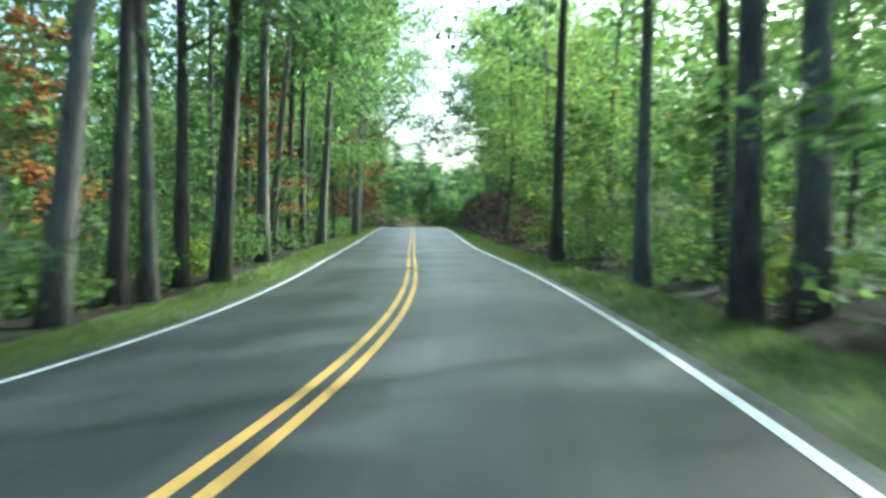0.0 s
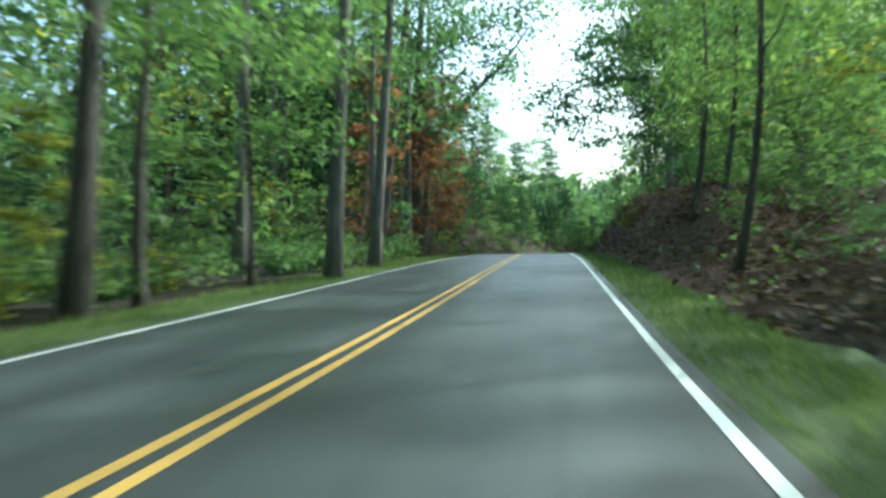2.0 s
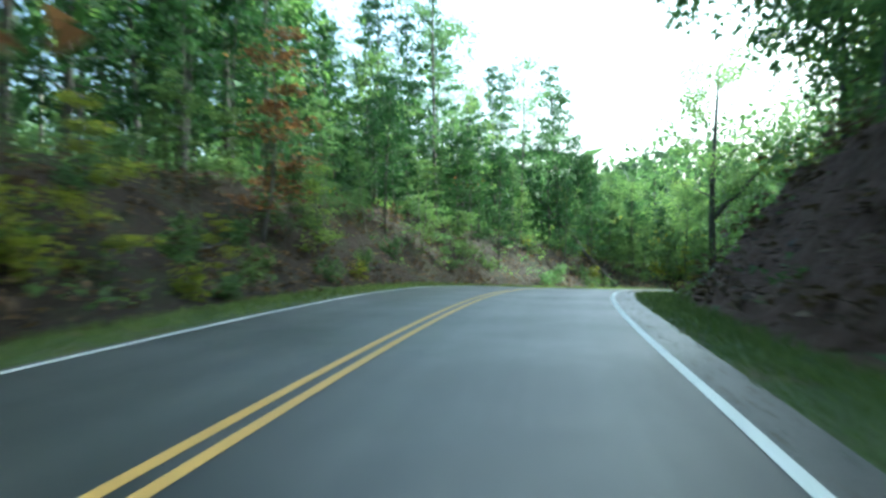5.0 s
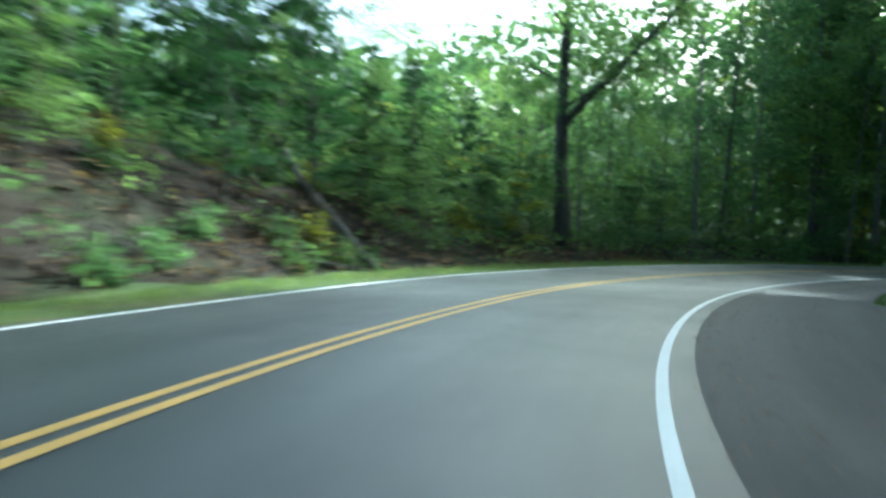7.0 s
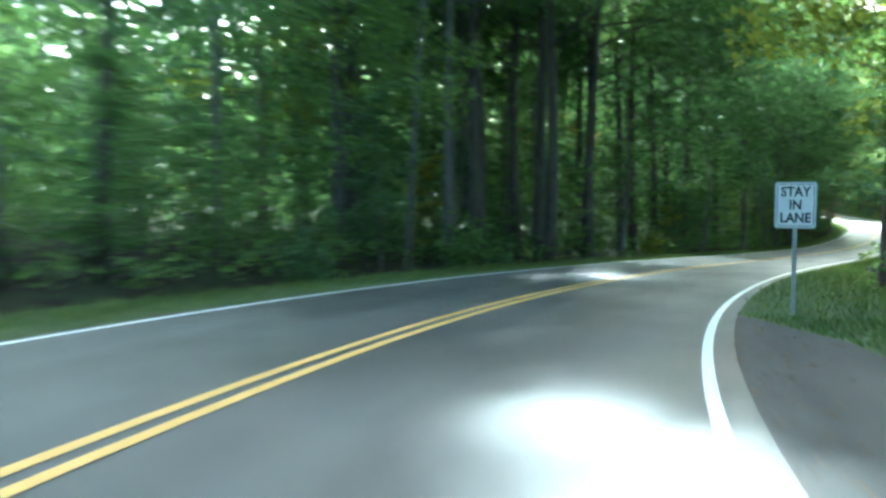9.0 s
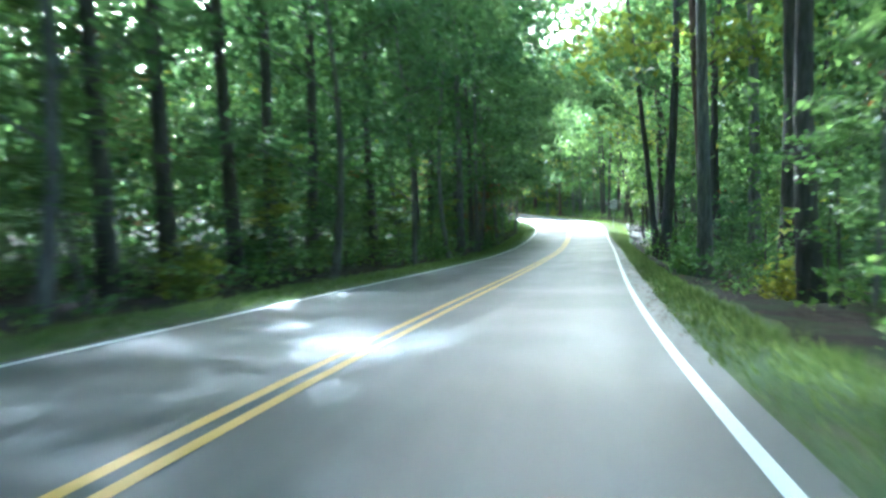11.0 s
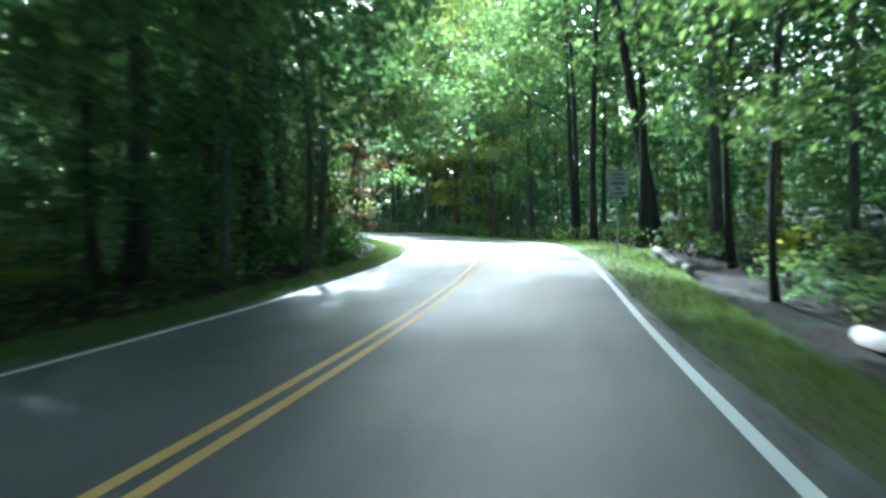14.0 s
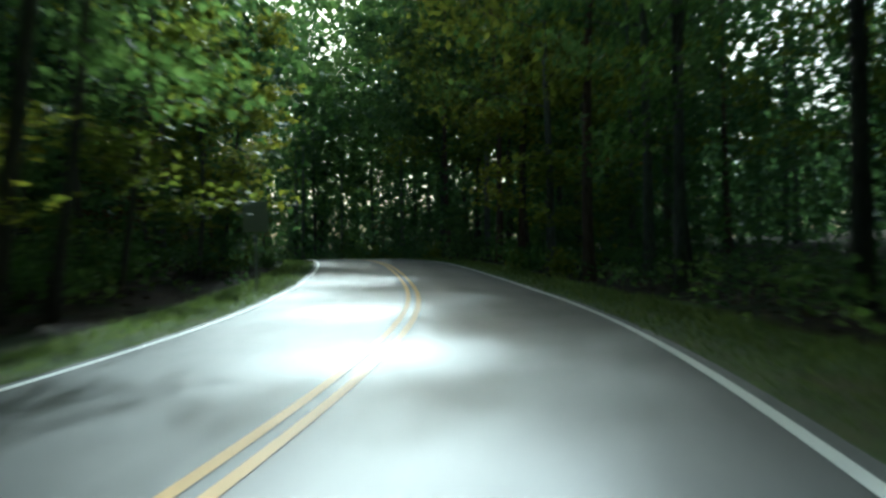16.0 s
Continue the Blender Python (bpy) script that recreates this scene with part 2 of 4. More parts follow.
STEP = 0.5
RS = np.arange(-10.0, 320.0, STEP)
kk = np.interp(RS, -10 + 7.0 * np.arange(len(CURVE)), CURVE) / 100
gg = np.interp(RS, -10 + 7.0 * np.arange(len(GRADE)), GRADE) / 100
RB = np.interp(RS, -10 + 20.0 * np.arange(len(BANK)), BANK) / 100
RP = np.cumsum(kk) * STEP
RX, RY, RZ = -np.sin(RP), np.cos(RP), gg
RP -= RP[20]
RX, RY, RZ = np.cumsum(-np.sin(RP)) * STEP, np.cumsum(np.cos(RP)) * STEP, np.cumsum(gg) * STEP
RX, RY, RZ = RX - RX[20], RY - RY[20], RZ - RZ[20]
# the road goes on straight behind the start
back = np.arange(-50.0, -10.0, STEP)
RX = np.concatenate([RX[0] + (back + 10) * -math.sin(RP[0]), RX])
RY = np.concatenate([RY[0] + (back + 10) * math.cos(RP[0]), RY])
RZ = np.concatenate([RZ[0] + (back + 10) * gg[0], RZ])
RB = np.concatenate([np.full(len(back), RB[0]), RB])
RP = np.concatenate([np.full(len(back), RP[0]), RP])
RS = np.concatenate([back, RS])
LANE = 2.965


def station(s):
    return [np.interp(s, RS, a) for a in (RX, RY, RZ, RB, RP)]


def on_road(s, off, lift=0.0):
    x, y, z, b, p = station(s)
    return Vector((x + off * np.cos(p), y + off * np.sin(p), z - off * b + lift))


def nearest(xs, ys):
    """For many places: the stretch of road beside them, their offset from its middle, the road's height there."""
    xs, ys = np.asarray(xs, float), np.asarray(ys, float)
    best = np.full(xs.shape, 1e18)
    idx = np.zeros(xs.shape, int)
    for i in range(0, len(RS), 4):
        d = (xs - RX[i]) ** 2 + (ys - RY[i]) ** 2
        m = d < best
        best[m], idx[m] = d[m], i
    for _ in range(2):
        for j in (-2, -1, 1, 2):
            k = np.clip(idx + j, 0, len(RS) - 1)
            d = (xs - RX[k]) ** 2 + (ys - RY[k]) ** 2
            m = d < best
            best[m], idx[m] = d[m], k[m]
    side = (xs - RX[idx]) * np.cos(RP[idx]) + (ys - RY[idx]) * np.sin(RP[idx])
    off = np.sign(side + 1e-9) * np.sqrt(best)
    return RS[idx], off, RZ[idx], RB[idx]


LEFT_BANK = ((-50, -0.3), (40, -0.1), (58, 0.4), (72, 3.0), (90, 3.8), (108, 3.2), (118, 2.0), (128, 0.7), (145, 0.4), (180, 0.2), (205, 0.3), (235, 1.0), (250, 0.6), (320, 0.5))
RIGHT_BANK = ((-50, 0.2), (15, 0.2), (30, 0.35), (41, 0.6), (46, 1.6), (52, 2.6), (60, 3.0), (80, 3.5), (85, 2.6), (91, 0.5), (96, -0.05), (126, -0.05), (135, 0.3), (160, 0.0), (175, -0.5), (195, -0.95), (212, -0.9), (222, -0.35), (230, 0.0), (320, 0.2))
APRON = ((97.5, 2.9), (99.0, 4.6), (101.0, 9.0), (103.0, 16.0), (110.0, 16.0), (112.5, 7.5), (116.0, 5.6), (130.0, 5.1), (135.0, 4.3), (138.0, 3.0))


def curve_of(table, s):
    return np.interp(s, [a for a, _ in table], [b for _, b in table])


def wob(x, y):
    return (0.5 * np.sin(x * 0.71 + 1.3 * np.sin(y * 0.37)) * np.cos(y * 0.63 + 0.8 * np.sin(x * 0.41)) + 0.3 * np.sin(x * 1.9 + y * 1.3 + np.sin(y * 2.3)) + 0.2 * np.sin(x * 3.7 - y * 2.9))


def land(s, off, z, b, x, y):
    """The height of the land beside the road."""
    o = np.abs(off)
    amp = np.where(off < 0, curve_of(LEFT_BANK, s), curve_of(RIGHT_BANK, s))
    cut = (off > 0) & (s < 92)
    steep = cut | (off > 0) & (s > 168) & (s < 226)
    fall = steep & ~cut
    u = np.clip((o - np.where(cut, 4.4, np.where(fall, 3.7, 4.7))) / np.where(cut, 3.1, np.where(fall, 3.9, 5.3)), 0, 1)
    rise = amp * np.where(fall, u, u * u * (3 - 2 * u)) + np.clip(o - 10, 0, 40) * 0.03 * np.sign(amp + 0.05)
    edge = z - np.clip(off, -4.5, 4.5) * b
    shoulder = -0.02 - 0.03 * np.clip((o - 3.3) / 1.2, 0, 1)
    rough = 0.16 * np.clip((o - 4.4) / 2.5, 0, 1) * wob(x, y) * (1 + 0.35 * np.abs(amp)) * np.where(cut, 1.9, 1.0)
    h = edge + shoulder + rise + rough
    w = np.clip((o - 20) / 35, 0, 1)
    w = w * w * (3 - 2 * w)
    return h * (1 - w) + (0.8 + 0.5 * wob(x * 0.08, y * 0.08)) * w


def land_at(x, y):
    s, off, z, b = nearest(np.array([x]), np.array([y]))
    return float(land(s, off, z, b, np.array([x]), np.array([y]))[0])


# ---- building helpers ----
def mesh_ob(name, verts, faces, material, parent=None, smooth=False):
    me = bpy.data.meshes.new(name)
    me.from_pydata([tuple(v) for v in verts], [], faces)
    if smooth:
        me.polygons.foreach_set("use_smooth", [True] * len(me.polygons))
    me.materials.append(material)
    ob = new(name, me)
    ob.parent = parent
    return ob


def part(name, bm, material, parent, label=""):
    me = bpy.data.meshes.new(name)
    bm.to_mesh(me)
    bm.free()
    me.materials.append(material)
    ob = new(name, me)
    ob.parent = parent
    return tagged(ob, label)


def strip(name, s0, s1, ds, offs, lift, material):
    """A ribbon that follows the road; offs: numbers, or functions of s."""
    ss = np.arange(s0, s1 + ds / 2, ds)
    verts, faces, n = [], [], len(offs)
    for s in ss:
        for o in offs:
            o = o(s) if callable(o) else o
            verts.append(on_road(s, o, lift(o) if callable(lift) else lift))
    for i in range(len(ss) - 1):
        for j in range(n - 1):
            a = i * n + j
            faces.append((a, a + 1, a + n + 1, a + n))
    ob = mesh_ob(name, verts, faces, material, smooth=True)
    uv = ob.data.uv_layers.new(name="along")
    wide = [[o(s) if callable(o) else o for o in offs] for s in ss]
    for loop, spot in zip(ob.data.loops, uv.data):
        i, j = divmod(loop.vertex_index, n)
        spot.uv = (ss[i], wide[i][j])
    return ob


def tube(verts, faces, pts, radii, sides=6, squash=1.0, grown=False):
    """A tapered, bent round bar through pts, added to verts and faces; grown: rooted in what is there."""
    base = len(verts)
    if grown and base:
        foot = Vector(pts[0])
        near = min(range(base), key=lambda k: (verts[k] - foot).length_squared)
        faces.append((near, base, base + 1))
    for i, (p, r) in enumerate(zip(pts, radii)):
        p = Vector(p)
        d = (Vector(pts[min(i + 1, len(pts) - 1)]) - Vector(pts[max(i - 1, 0)])).normalized()
        a = d.orthogonal().normalized() if abs(d.z) < 0.9 else Vector((1, 0, 0)).cross(d).normalized()
        c = d.cross(a)
        for k in range(sides):
            t = 2 * math.pi * k / sides
            verts.append(p + a * math.cos(t) * r + c * math.sin(t) * r * squash)
    for i in range(len(pts) - 1):
        for k in range(sides):
            a, b = base + i * sides + k, base + i * sides + (k + 1) % sides
            faces.append((a, b, b + sides, a + sides))
    faces.append(tuple(base + k for k in range(sides))[::-1])
    faces.append(tuple(base + (len(pts) - 1) * sides + k for k in range(sides)))


def leaves(centres, size, rng, flat=0.5, long=1.6, fine=False):
    """Many small bent leaves round given centres: arrays of corners and faces."""
    n = len(centres)
    c = np.asarray(centres)
    up = rng.normal(size=(n, 3)) * (1 - flat) + np.array([0, 0, 1.0]) * flat
    up /= np.linalg.norm(up, axis=1)[:, None]
    a = np.cross(up, rng.normal(size=(n, 3)))
    a /= np.linalg.norm(a, axis=1)[:, None]
    b = np.cross(up, a)
    sz = size * rng.uniform(0.6, 1.35, n)[:, None]
    a, b = a * sz * long / 2, b * sz / 2
    droop = up * sz * 0.12
    if not fine:
        v = np.stack([c - a - droop, c + b * 0.9 + a * 0.1, c + a - droop, c - b * 0.9 + a * 0.1], 1).reshape(-1, 3)
        return v, np.arange(n * 4).reshape(-1, 4)
    v = np.stack([c - a - droop, c + b + a * 0.55, c - b * 0.85 + a * 0.4 + droop], 1).reshape(-1, 3)
    return v, np.arange(n * 3).reshape(-1, 3)


def leaf_mesh(name, centres, size, material, rng, flat=0.5, long=1.6, fine=False):
    v, f = leaves(centres, size, rng, flat, long, fine)
    me = bpy.data.meshes.new(name)
    me.from_pydata(v.tolist(), [], f.tolist())
    me.materials.append(material)
    return me

# ---- the ground: one sheet to the horizon ----
def spread(lo, hi, step, far):
    mid = np.arange(lo, hi + step / 2, step)
    out = np.array([4, 12, 30, 80, 200, 600, 1800, 4000.0])
    return np.concatenate([lo - out[::-1], mid, hi + out])


gx, gy = spread(-60.0, 190.0, 1.25, 4000), spread(-60.0, 235.0, 1.25, 4000)
GX, GY = np.meshgrid(gx, gy, indexing="ij")
gs, goff, gz, gb = nearest(GX.ravel(), GY.ravel())
gh = land(gs, goff, gz, gb, GX.ravel(), GY.ravel())
gh -= 0.45 * np.clip((12.5 - np.abs(goff)) / 1.5, 0, 1)
apr = (goff > 0) & (goff < curve_of(APRON, gs) + 2) & (gs > 97) & (gs < 138)
gh[apr] -= 0.4
ny = len(gy)
quads = [(i * ny + j, (i + 1) * ny + j, (i + 1) * ny + j + 1, i * ny + j + 1) for i in range(len(gx) - 1) for j in range(ny - 1)]
ground = mesh_ob("ground", np.stack([GX.ravel(), GY.ravel(), gh], 1).tolist(), quads, LITTER, smooth=True)
tagged(ground, "brown leaf-littered forest floor under the trees", "ground", kind="structure")

# ---- road, lines, verges ----
def road_edge(s):
    """Where the asphalt ends on the right: it widens on the inside of the bend."""
    return float(np.interp(s, (-50, 30, 60, 76, 92, 98, 140, 150, 168, 200, 212, 320), (3.2, 3.16, 3.2, 3.5, 3.5, 3.25, 3.2, 3.15, 3.4, 3.35, 3.14, 3.12)))


road = strip("road", -48, 308, 1.0, (-3.14, -2.95, -1.6, 0, 1.6, 2.95, road_edge), 0.0, ASPHALT)
tagged(road, "grey worn asphalt two-lane country road", "road", kind="structure")


def crown_at(o):
    return 0.006


for mid, width, material, what in ((-LANE, 0.1, WHITE, "white edge line"), (LANE, 0.095, WHITE, "white edge line"), (-0.105, 0.1, YELLOW, "yellow centre line"), (0.105, 0.1, YELLOW, "yellow centre line")):
    line = strip("road_marking", -48, 308, 0.8, (mid - width / 2, mid + width / 2), crown_at, material)
    tagged(line, what + " painted along the asphalt road", "road marking", kind="structure")


def side_strip(name, side, s0, s1, o0, o1, n, material, lift=0.0, ds=0.8, jitter=0.0):
    ss = np.arange(s0, s1 + ds / 2, ds)
    verts, faces = [], []
    for s in ss:
        x, y, z, b, p = station(s)
        a0 = o0(s) if callable(o0) else o0
        a1 = o1(s) if callable(o1) else o1
        a1 = a1 + jitter * (math.sin(s * 0.9) + math.sin(s * 2.3 + 1) + math.sin(s * 0.31)) / 3
        for o in np.linspace(a0, a1, n):
            X, Y = x + side * o * np.cos(p), y + side * o * np.sin(p)
            h = float(land(np.array([s]), np.array([side * o]), np.array([z]), np.array([b]), np.array([X]), np.array([Y]))[0])
            verts.append((X, Y, h + lift))
    for i in range(len(ss) - 1):
        for j in range(n - 1):
            a = i * n + j
            q = (a, a + 1, a + n + 1, a + n)
            faces.append(q if side > 0 else q[::-1])
    return mesh_ob(name, verts, faces, material, smooth=True)


def grass_reach(side):
    if side < 0:
        return lambda s: np.interp(s, (-50, 0, 60, 80, 110, 130, 240, 320), (4.6, 4.4, 4.5, 4.6, 4.6, 4.7, 4.5, 4.5))
    return lambda s: np.interp(s, (-50, 0, 30, 60, 81, 88, 97, 140, 160, 180, 204, 214, 224, 240, 320), (4.6, 4.4, 4.4, 4.4, 4.4, 5.4, 7.5, 6.0, 4.2, 4.1, 4.1, 4.6, 5.0, 4.7, 4.6))


for side, spans in ((-1, ((-48, 306),)), (1, ((-48, 97.7), (137, 306)))):
    for s0, s1 in spans:
        reach = grass_reach(side)
        tagged(side_strip("verge", side, s0, s1, (lambda s: road_edge(s) - 0.04) if side > 0 else 3.1, lambda s: reach(s) + 0.25, 9, TURF, 0.012, jitter=0.35), "narrow grassy road verge with dry patches", "verge", kind="structure")
        cuts = ((s0, 34.4), (34.4, 90.4), (90.4, s1)) if side > 0 and s0 < 0 else ((s0, 61.6), (61.6, 117.6), (117.6, s1)) if side < 0 else ((s0, s1),)
        for k, (c0, c1) in enumerate(cuts):
            soil_of, text = (CUT_SOIL if side > 0 else SHADE_TONED_SOIL, "steep cut bank of bare brown soil and roots") if k == 1 else (SOIL, "brown soil bank with roots and fallen leaves")
            tagged(side_strip("bank", side, c0, c1, lambda s: reach(s) - 0.2, 13.5, 16, soil_of, -0.035), text, "bank", kind="structure")
apron = strip("pavement", 97.5, 138.0, 0.75, [lambda s, k=k: 2.6 + (max(2.95, curve_of(APRON, s)) - 2.6) * k / 6 for k in range(7)], -0.006, ASPHALT_DARK)
tagged(apron, "dark asphalt lay-by and side road mouth", "pavement", kind="structure")
tagged(side_strip("bank", 1, 97.5, 138.0, lambda s: max(3.0, curve_of(APRON, s)) - 0.1, lambda s: max(13.6, curve_of(APRON, s) + 7), 12, TURF, 0.0), "grassy bank behind the lay-by", "bank", kind="structure")

# ---- trees ----
def limb(rng, start, way, length, r0, bend=0.25, n=5):
    pts, p, d = [Vector(start)], Vector(start), Vector(way).normalized()
    for _ in range(n - 1):
        d = (d + Vector(rng.normal(size=3)) * bend * 0.5 + Vector((0, 0, 0.06))).normalized()
        p = p + d * length / (n - 1)
        pts.append(p.copy())
    return pts, [max(0.008, r0 * (1 - 0.85 * i / (n - 1))) for i in range(n)]


def tall_tree(name, seed, height, girth, first, leaf, material, bark_mat, n_leaves, label, spread=4.2, lean=0.0, fork=0.0, limbs_apart=False):
    """A forest tree: bare tapered trunk with root flare, limbs above `first`, crown of loose clumps."""
    rng = np.random.default_rng(seed)
    tree = tagged(new(name), label, "tree", "roadside trees")
    verts, faces, tips = [], [], []
    m, pts, rad = 8, [], []
    sway = rng.normal(size=2) * 0.25
    for i in range(m + 1):
        u = i / m
        z = -0.6 + (height + 0.6) * u ** 1.15
        pts.append((sway[0] * math.sin(u * 4) + lean * z, sway[1] * math.sin(u * 3.3 + 1), z))
        rad.append(girth * (0.12 + 0.88 * (1 - u) ** 0.8) * (1.5 if i == 0 else 1.12 if i == 1 else 1))
    tube(verts, faces, pts, rad, 8)
    def along(z):
        for a, b in zip(pts, pts[1:]):
            if b[2] >= z:
                return Vector(a).lerp(Vector(b), (z - a[2]) / (b[2] - a[2]))
        return Vector(pts[-1])
    if fork:
        q, r = limb(rng, along(fork), (0.75, 0.1, 1.0), height * 0.55, girth * 0.6, 0.2, 7)
        v2, f2 = [], []
        tube(v2, f2, q, r, 7)
        mesh_ob("limb", v2, f2, bark_mat, tree, True)
        tips += [(p + Vector(rng.normal(size=3)) * 0.8, 0.7) for p in q[2:] for _ in range(7)]
    count = 14
    for i in range(count):
        z = first + (height - first) * (i + rng.uniform(0, 0.8)) / count
        u = (z - first) / (height - first)
        t = i * 2.4 + rng.uniform(-0.5, 0.5)
        reach = spread * (0.55 + 0.9 * math.sin(math.pi * min(1, u * 0.85 + 0.15))) * rng.uniform(0.6, 1.1)
        q, r = limb(rng, along(z), (math.cos(t), math.sin(t), rng.uniform(0.1, 0.7)), reach, girth * 0.24 * (1.1 - u * 0.7))
        if limbs_apart:
            v2, f2 = [], []
            tube(v2, f2, q, r, 5)
            mesh_ob("limb", v2, f2, bark_mat, tree, True)
        else:
            tube(verts, faces, q, r, 4, grown=True)
        for k in range(2, len(q)):
            tips.append((q[k], 0.55 + 0.5 * rng.random()))
            for _ in range(2):
                w = Vector(rng.normal(size=3)) * 0.9
                w.z *= 0.45
                tips.append((q[k] + w, 0.5 + 0.4 * rng.random()))
    tips.append((Vector(pts[-1]), 1.2))
    mesh_ob("trunk", verts, faces, bark_mat, tree, True)
    pos = np.array([t[0] for t in tips])
    wid = np.array([t[1] for t in tips])
    pick = rng.integers(0, len(tips), n_leaves)
    c = pos[pick] + rng.normal(size=(n_leaves, 3)) * wid[pick][:, None] * np.array([0.75, 0.75, 0.42])
    crown = new("crown", leaf_mesh("crown", c, leaf, material, rng, 0.55, fine=True))
    crown.parent = tree
    return tree


def sapling(name, seed, height, leaf, material, n_leaves, label, bark_mat, wide=1.9, low=0.16):
    """An understorey tree: thin bent stem and level sprays of leaves in tiers."""
    rng = np.random.default_rng(seed)
    tree = tagged(new(name), label, "tree", "understorey trees")
    verts, faces, cs = [], [], []
    q, r = limb(rng, (0, 0, -0.3), (rng.normal() * 0.1, rng.normal() * 0.1, 1), height + 0.3, 0.025 + height * 0.007, 0.12, 8)
    tube(verts, faces, q, r, 5)
    tiers = int(height * 2.2)
    for i in range(tiers):
        u = low + (1 - low) * (i + rng.random()) / tiers
        j = min(6, int(u * 7))
        p = q[j].lerp(q[j + 1], u * 7 - j)
        t = rng.uniform(0, 6.28)
        reach = wide * (1.15 - 0.75 * u) * rng.uniform(0.6, 1.2)
        b, br = limb(rng, p, (math.cos(t), math.sin(t), rng.uniform(-0.05, 0.35)), reach, 0.018, 0.2, 4)
        tube(verts, faces, b, br, 3, grown=True)
        k = max(3, int(n_leaves / tiers))
        w = rng.uniform(0.25, 1.05, k)
        idx = np.clip((w * 3).astype(int), 0, 2)
        seg = np.array([tuple(v) for v in b])
        fr = (w * 3 - idx)[:, None]
        c = seg[idx] * (1 - fr) + seg[idx + 1] * fr
        cs.append(c + rng.normal(size=(k, 3)) * np.array([0.34, 0.34, 0.1]) * (0.5 + reach * 0.4))
    mesh_ob("trunk", verts, faces, bark_mat, tree, True)
    crown = new("crown", leaf_mesh("crown", np.concatenate(cs), leaf, material, rng, 0.72, 1.5, True))
    crown.parent = tree
    return tree


def pine(name, seed, height, girth, first, n_leaves, label):
    """A thin pine with whorls of drooping, tufted boughs."""
    rng = np.random.default_rng(seed)
    tree = tagged(new(name), label, "tree", "roadside trees")
    verts, faces, cs = [], [], []
    q, r = limb(rng, (0, 0, -0.4), (0.02, 0.01, 1), height + 0.4, girth, 0.05, 9)
    tube(verts, faces, q, r, 7)
    boughs = 34
    for i in range(boughs):
        u = first + (1 - first) * (i + rng.random() * 0.7) / boughs
        j = min(7, int(u * 8))
        p = q[j].lerp(q[j + 1], u * 8 - j)
        t = i * 2.4 + rng.uniform(-0.4, 0.4)
        reach = (2.6 * (1 - (u - first) / (1 - first)) + 0.5) * rng.uniform(0.5, 1.1)
        b, br = limb(rng, p, (math.cos(t), math.sin(t), rng.uniform(-0.1, 0.35)), reach, 0.03, 0.2, 4)
        tube(verts, faces, b, br, 3, grown=True)
        k = n_leaves // boughs
        w = rng.choice([0.45, 0.65, 0.85, 1.0], k)
        seg = np.array([tuple(v) for v in b])
        idx = np.clip((w * 3).astype(int), 0, 2)
        fr = (w * 3 - idx)[:, None]
        cs.append(seg[idx] * (1 - fr) + seg[idx + 1] * fr + rng.normal(size=(k, 3)) * np.array([0.26, 0.26, 0.14]))
    mesh_ob("trunk", verts, faces, BARK_DARK, tree, True)
    crown = new("crown", leaf_mesh("crown", np.concatenate(cs), 0.12, LEAF_PINE, rng, 0.3, 3.2, True))
    crown.parent = tree
    return tree


def shrub(name, seed, size, leaf, material, n_leaves, label):
    rng = np.random.default_rng(seed)
    bush = tagged(new(name), label, "shrub", "bank shrubs")
    verts, faces, cs = [], [], []
    for i in range(7):
        t = rng.uniform(0, 6.28)
        b, br = limb(rng, (0, 0, -0.15), (math.cos(t) * 0.6, math.sin(t) * 0.6, 1), size * rng.uniform(0.6, 1.15), 0.014, 0.25, 4)
        tube(verts, faces, b, br, 3, grown=True)
        k = n_leaves // 7
        w = rng.uniform(0.3, 1, k)
        seg = np.array([tuple(v) for v in b])
        idx = np.clip((w * 3).astype(int), 0, 2)
        fr = (w * 3 - idx)[:, None]
        cs.append(seg[idx] * (1 - fr) + seg[idx + 1] * fr + rng.normal(size=(k, 3)) * 0.17 * size)
    mesh_ob("stem", verts, faces, BARK_DARK, bush, True)
    crown = new("foliage", leaf_mesh("foliage", np.concatenate(cs), leaf, material, rng, 0.5))
    crown.parent = bush
    return bush


TALL = [
    tall_tree("tree", 1, 21, 0.17, 5.5, 0.205, LEAF_GREEN, BARK_DARK, 3900, "tall dark-barked hardwood with a green crown"),
    tall_tree("tree", 2, 24, 0.215, 8.0, 0.21, LEAF_GREEN, BARK_GREY, 3900, "tall grey-barked hardwood with a high green crown", 4.8),
    tall_tree("tree", 3, 18, 0.13, 4.0, 0.195, LEAF_LIGHT, BARK_DARK, 4000, "slender hardwood with light green leaves", 3.6),
    tall_tree("tree", 4, 22, 0.19, 6.0, 0.205, LEAF_LIGHT, BARK_GREY, 3900, "tall straight hardwood with light green crown", 4.4, 0.03),
    tall_tree("tree", 5, 20, 0.17, 5.0, 0.22, LEAF_YELLOW, BARK_RED, 4200, "hardwood with reddish bark and yellow-green leaves", 4.0),
    tall_tree("tree", 6, 20, 0.2, 6.5, 0.255, LEAF_GREEN, BARK_DARK, 5800, "broad hardwood whose green boughs reach over the road", 7.0),
    tall_tree("tree", 9, 27, 0.24, 8.0, 0.26, LEAF_GREEN, BARK_DARK, 6200, "very tall broad hardwood with dense green crown, added to block the sun", 8.5),
    tall_tree("tree", 8, 13, 0.12, 2.4, 0.21, LEAF_GREEN, BARK_GREY, 4800, "leafy maple with low boughs spread over the verge", 4.6),
]
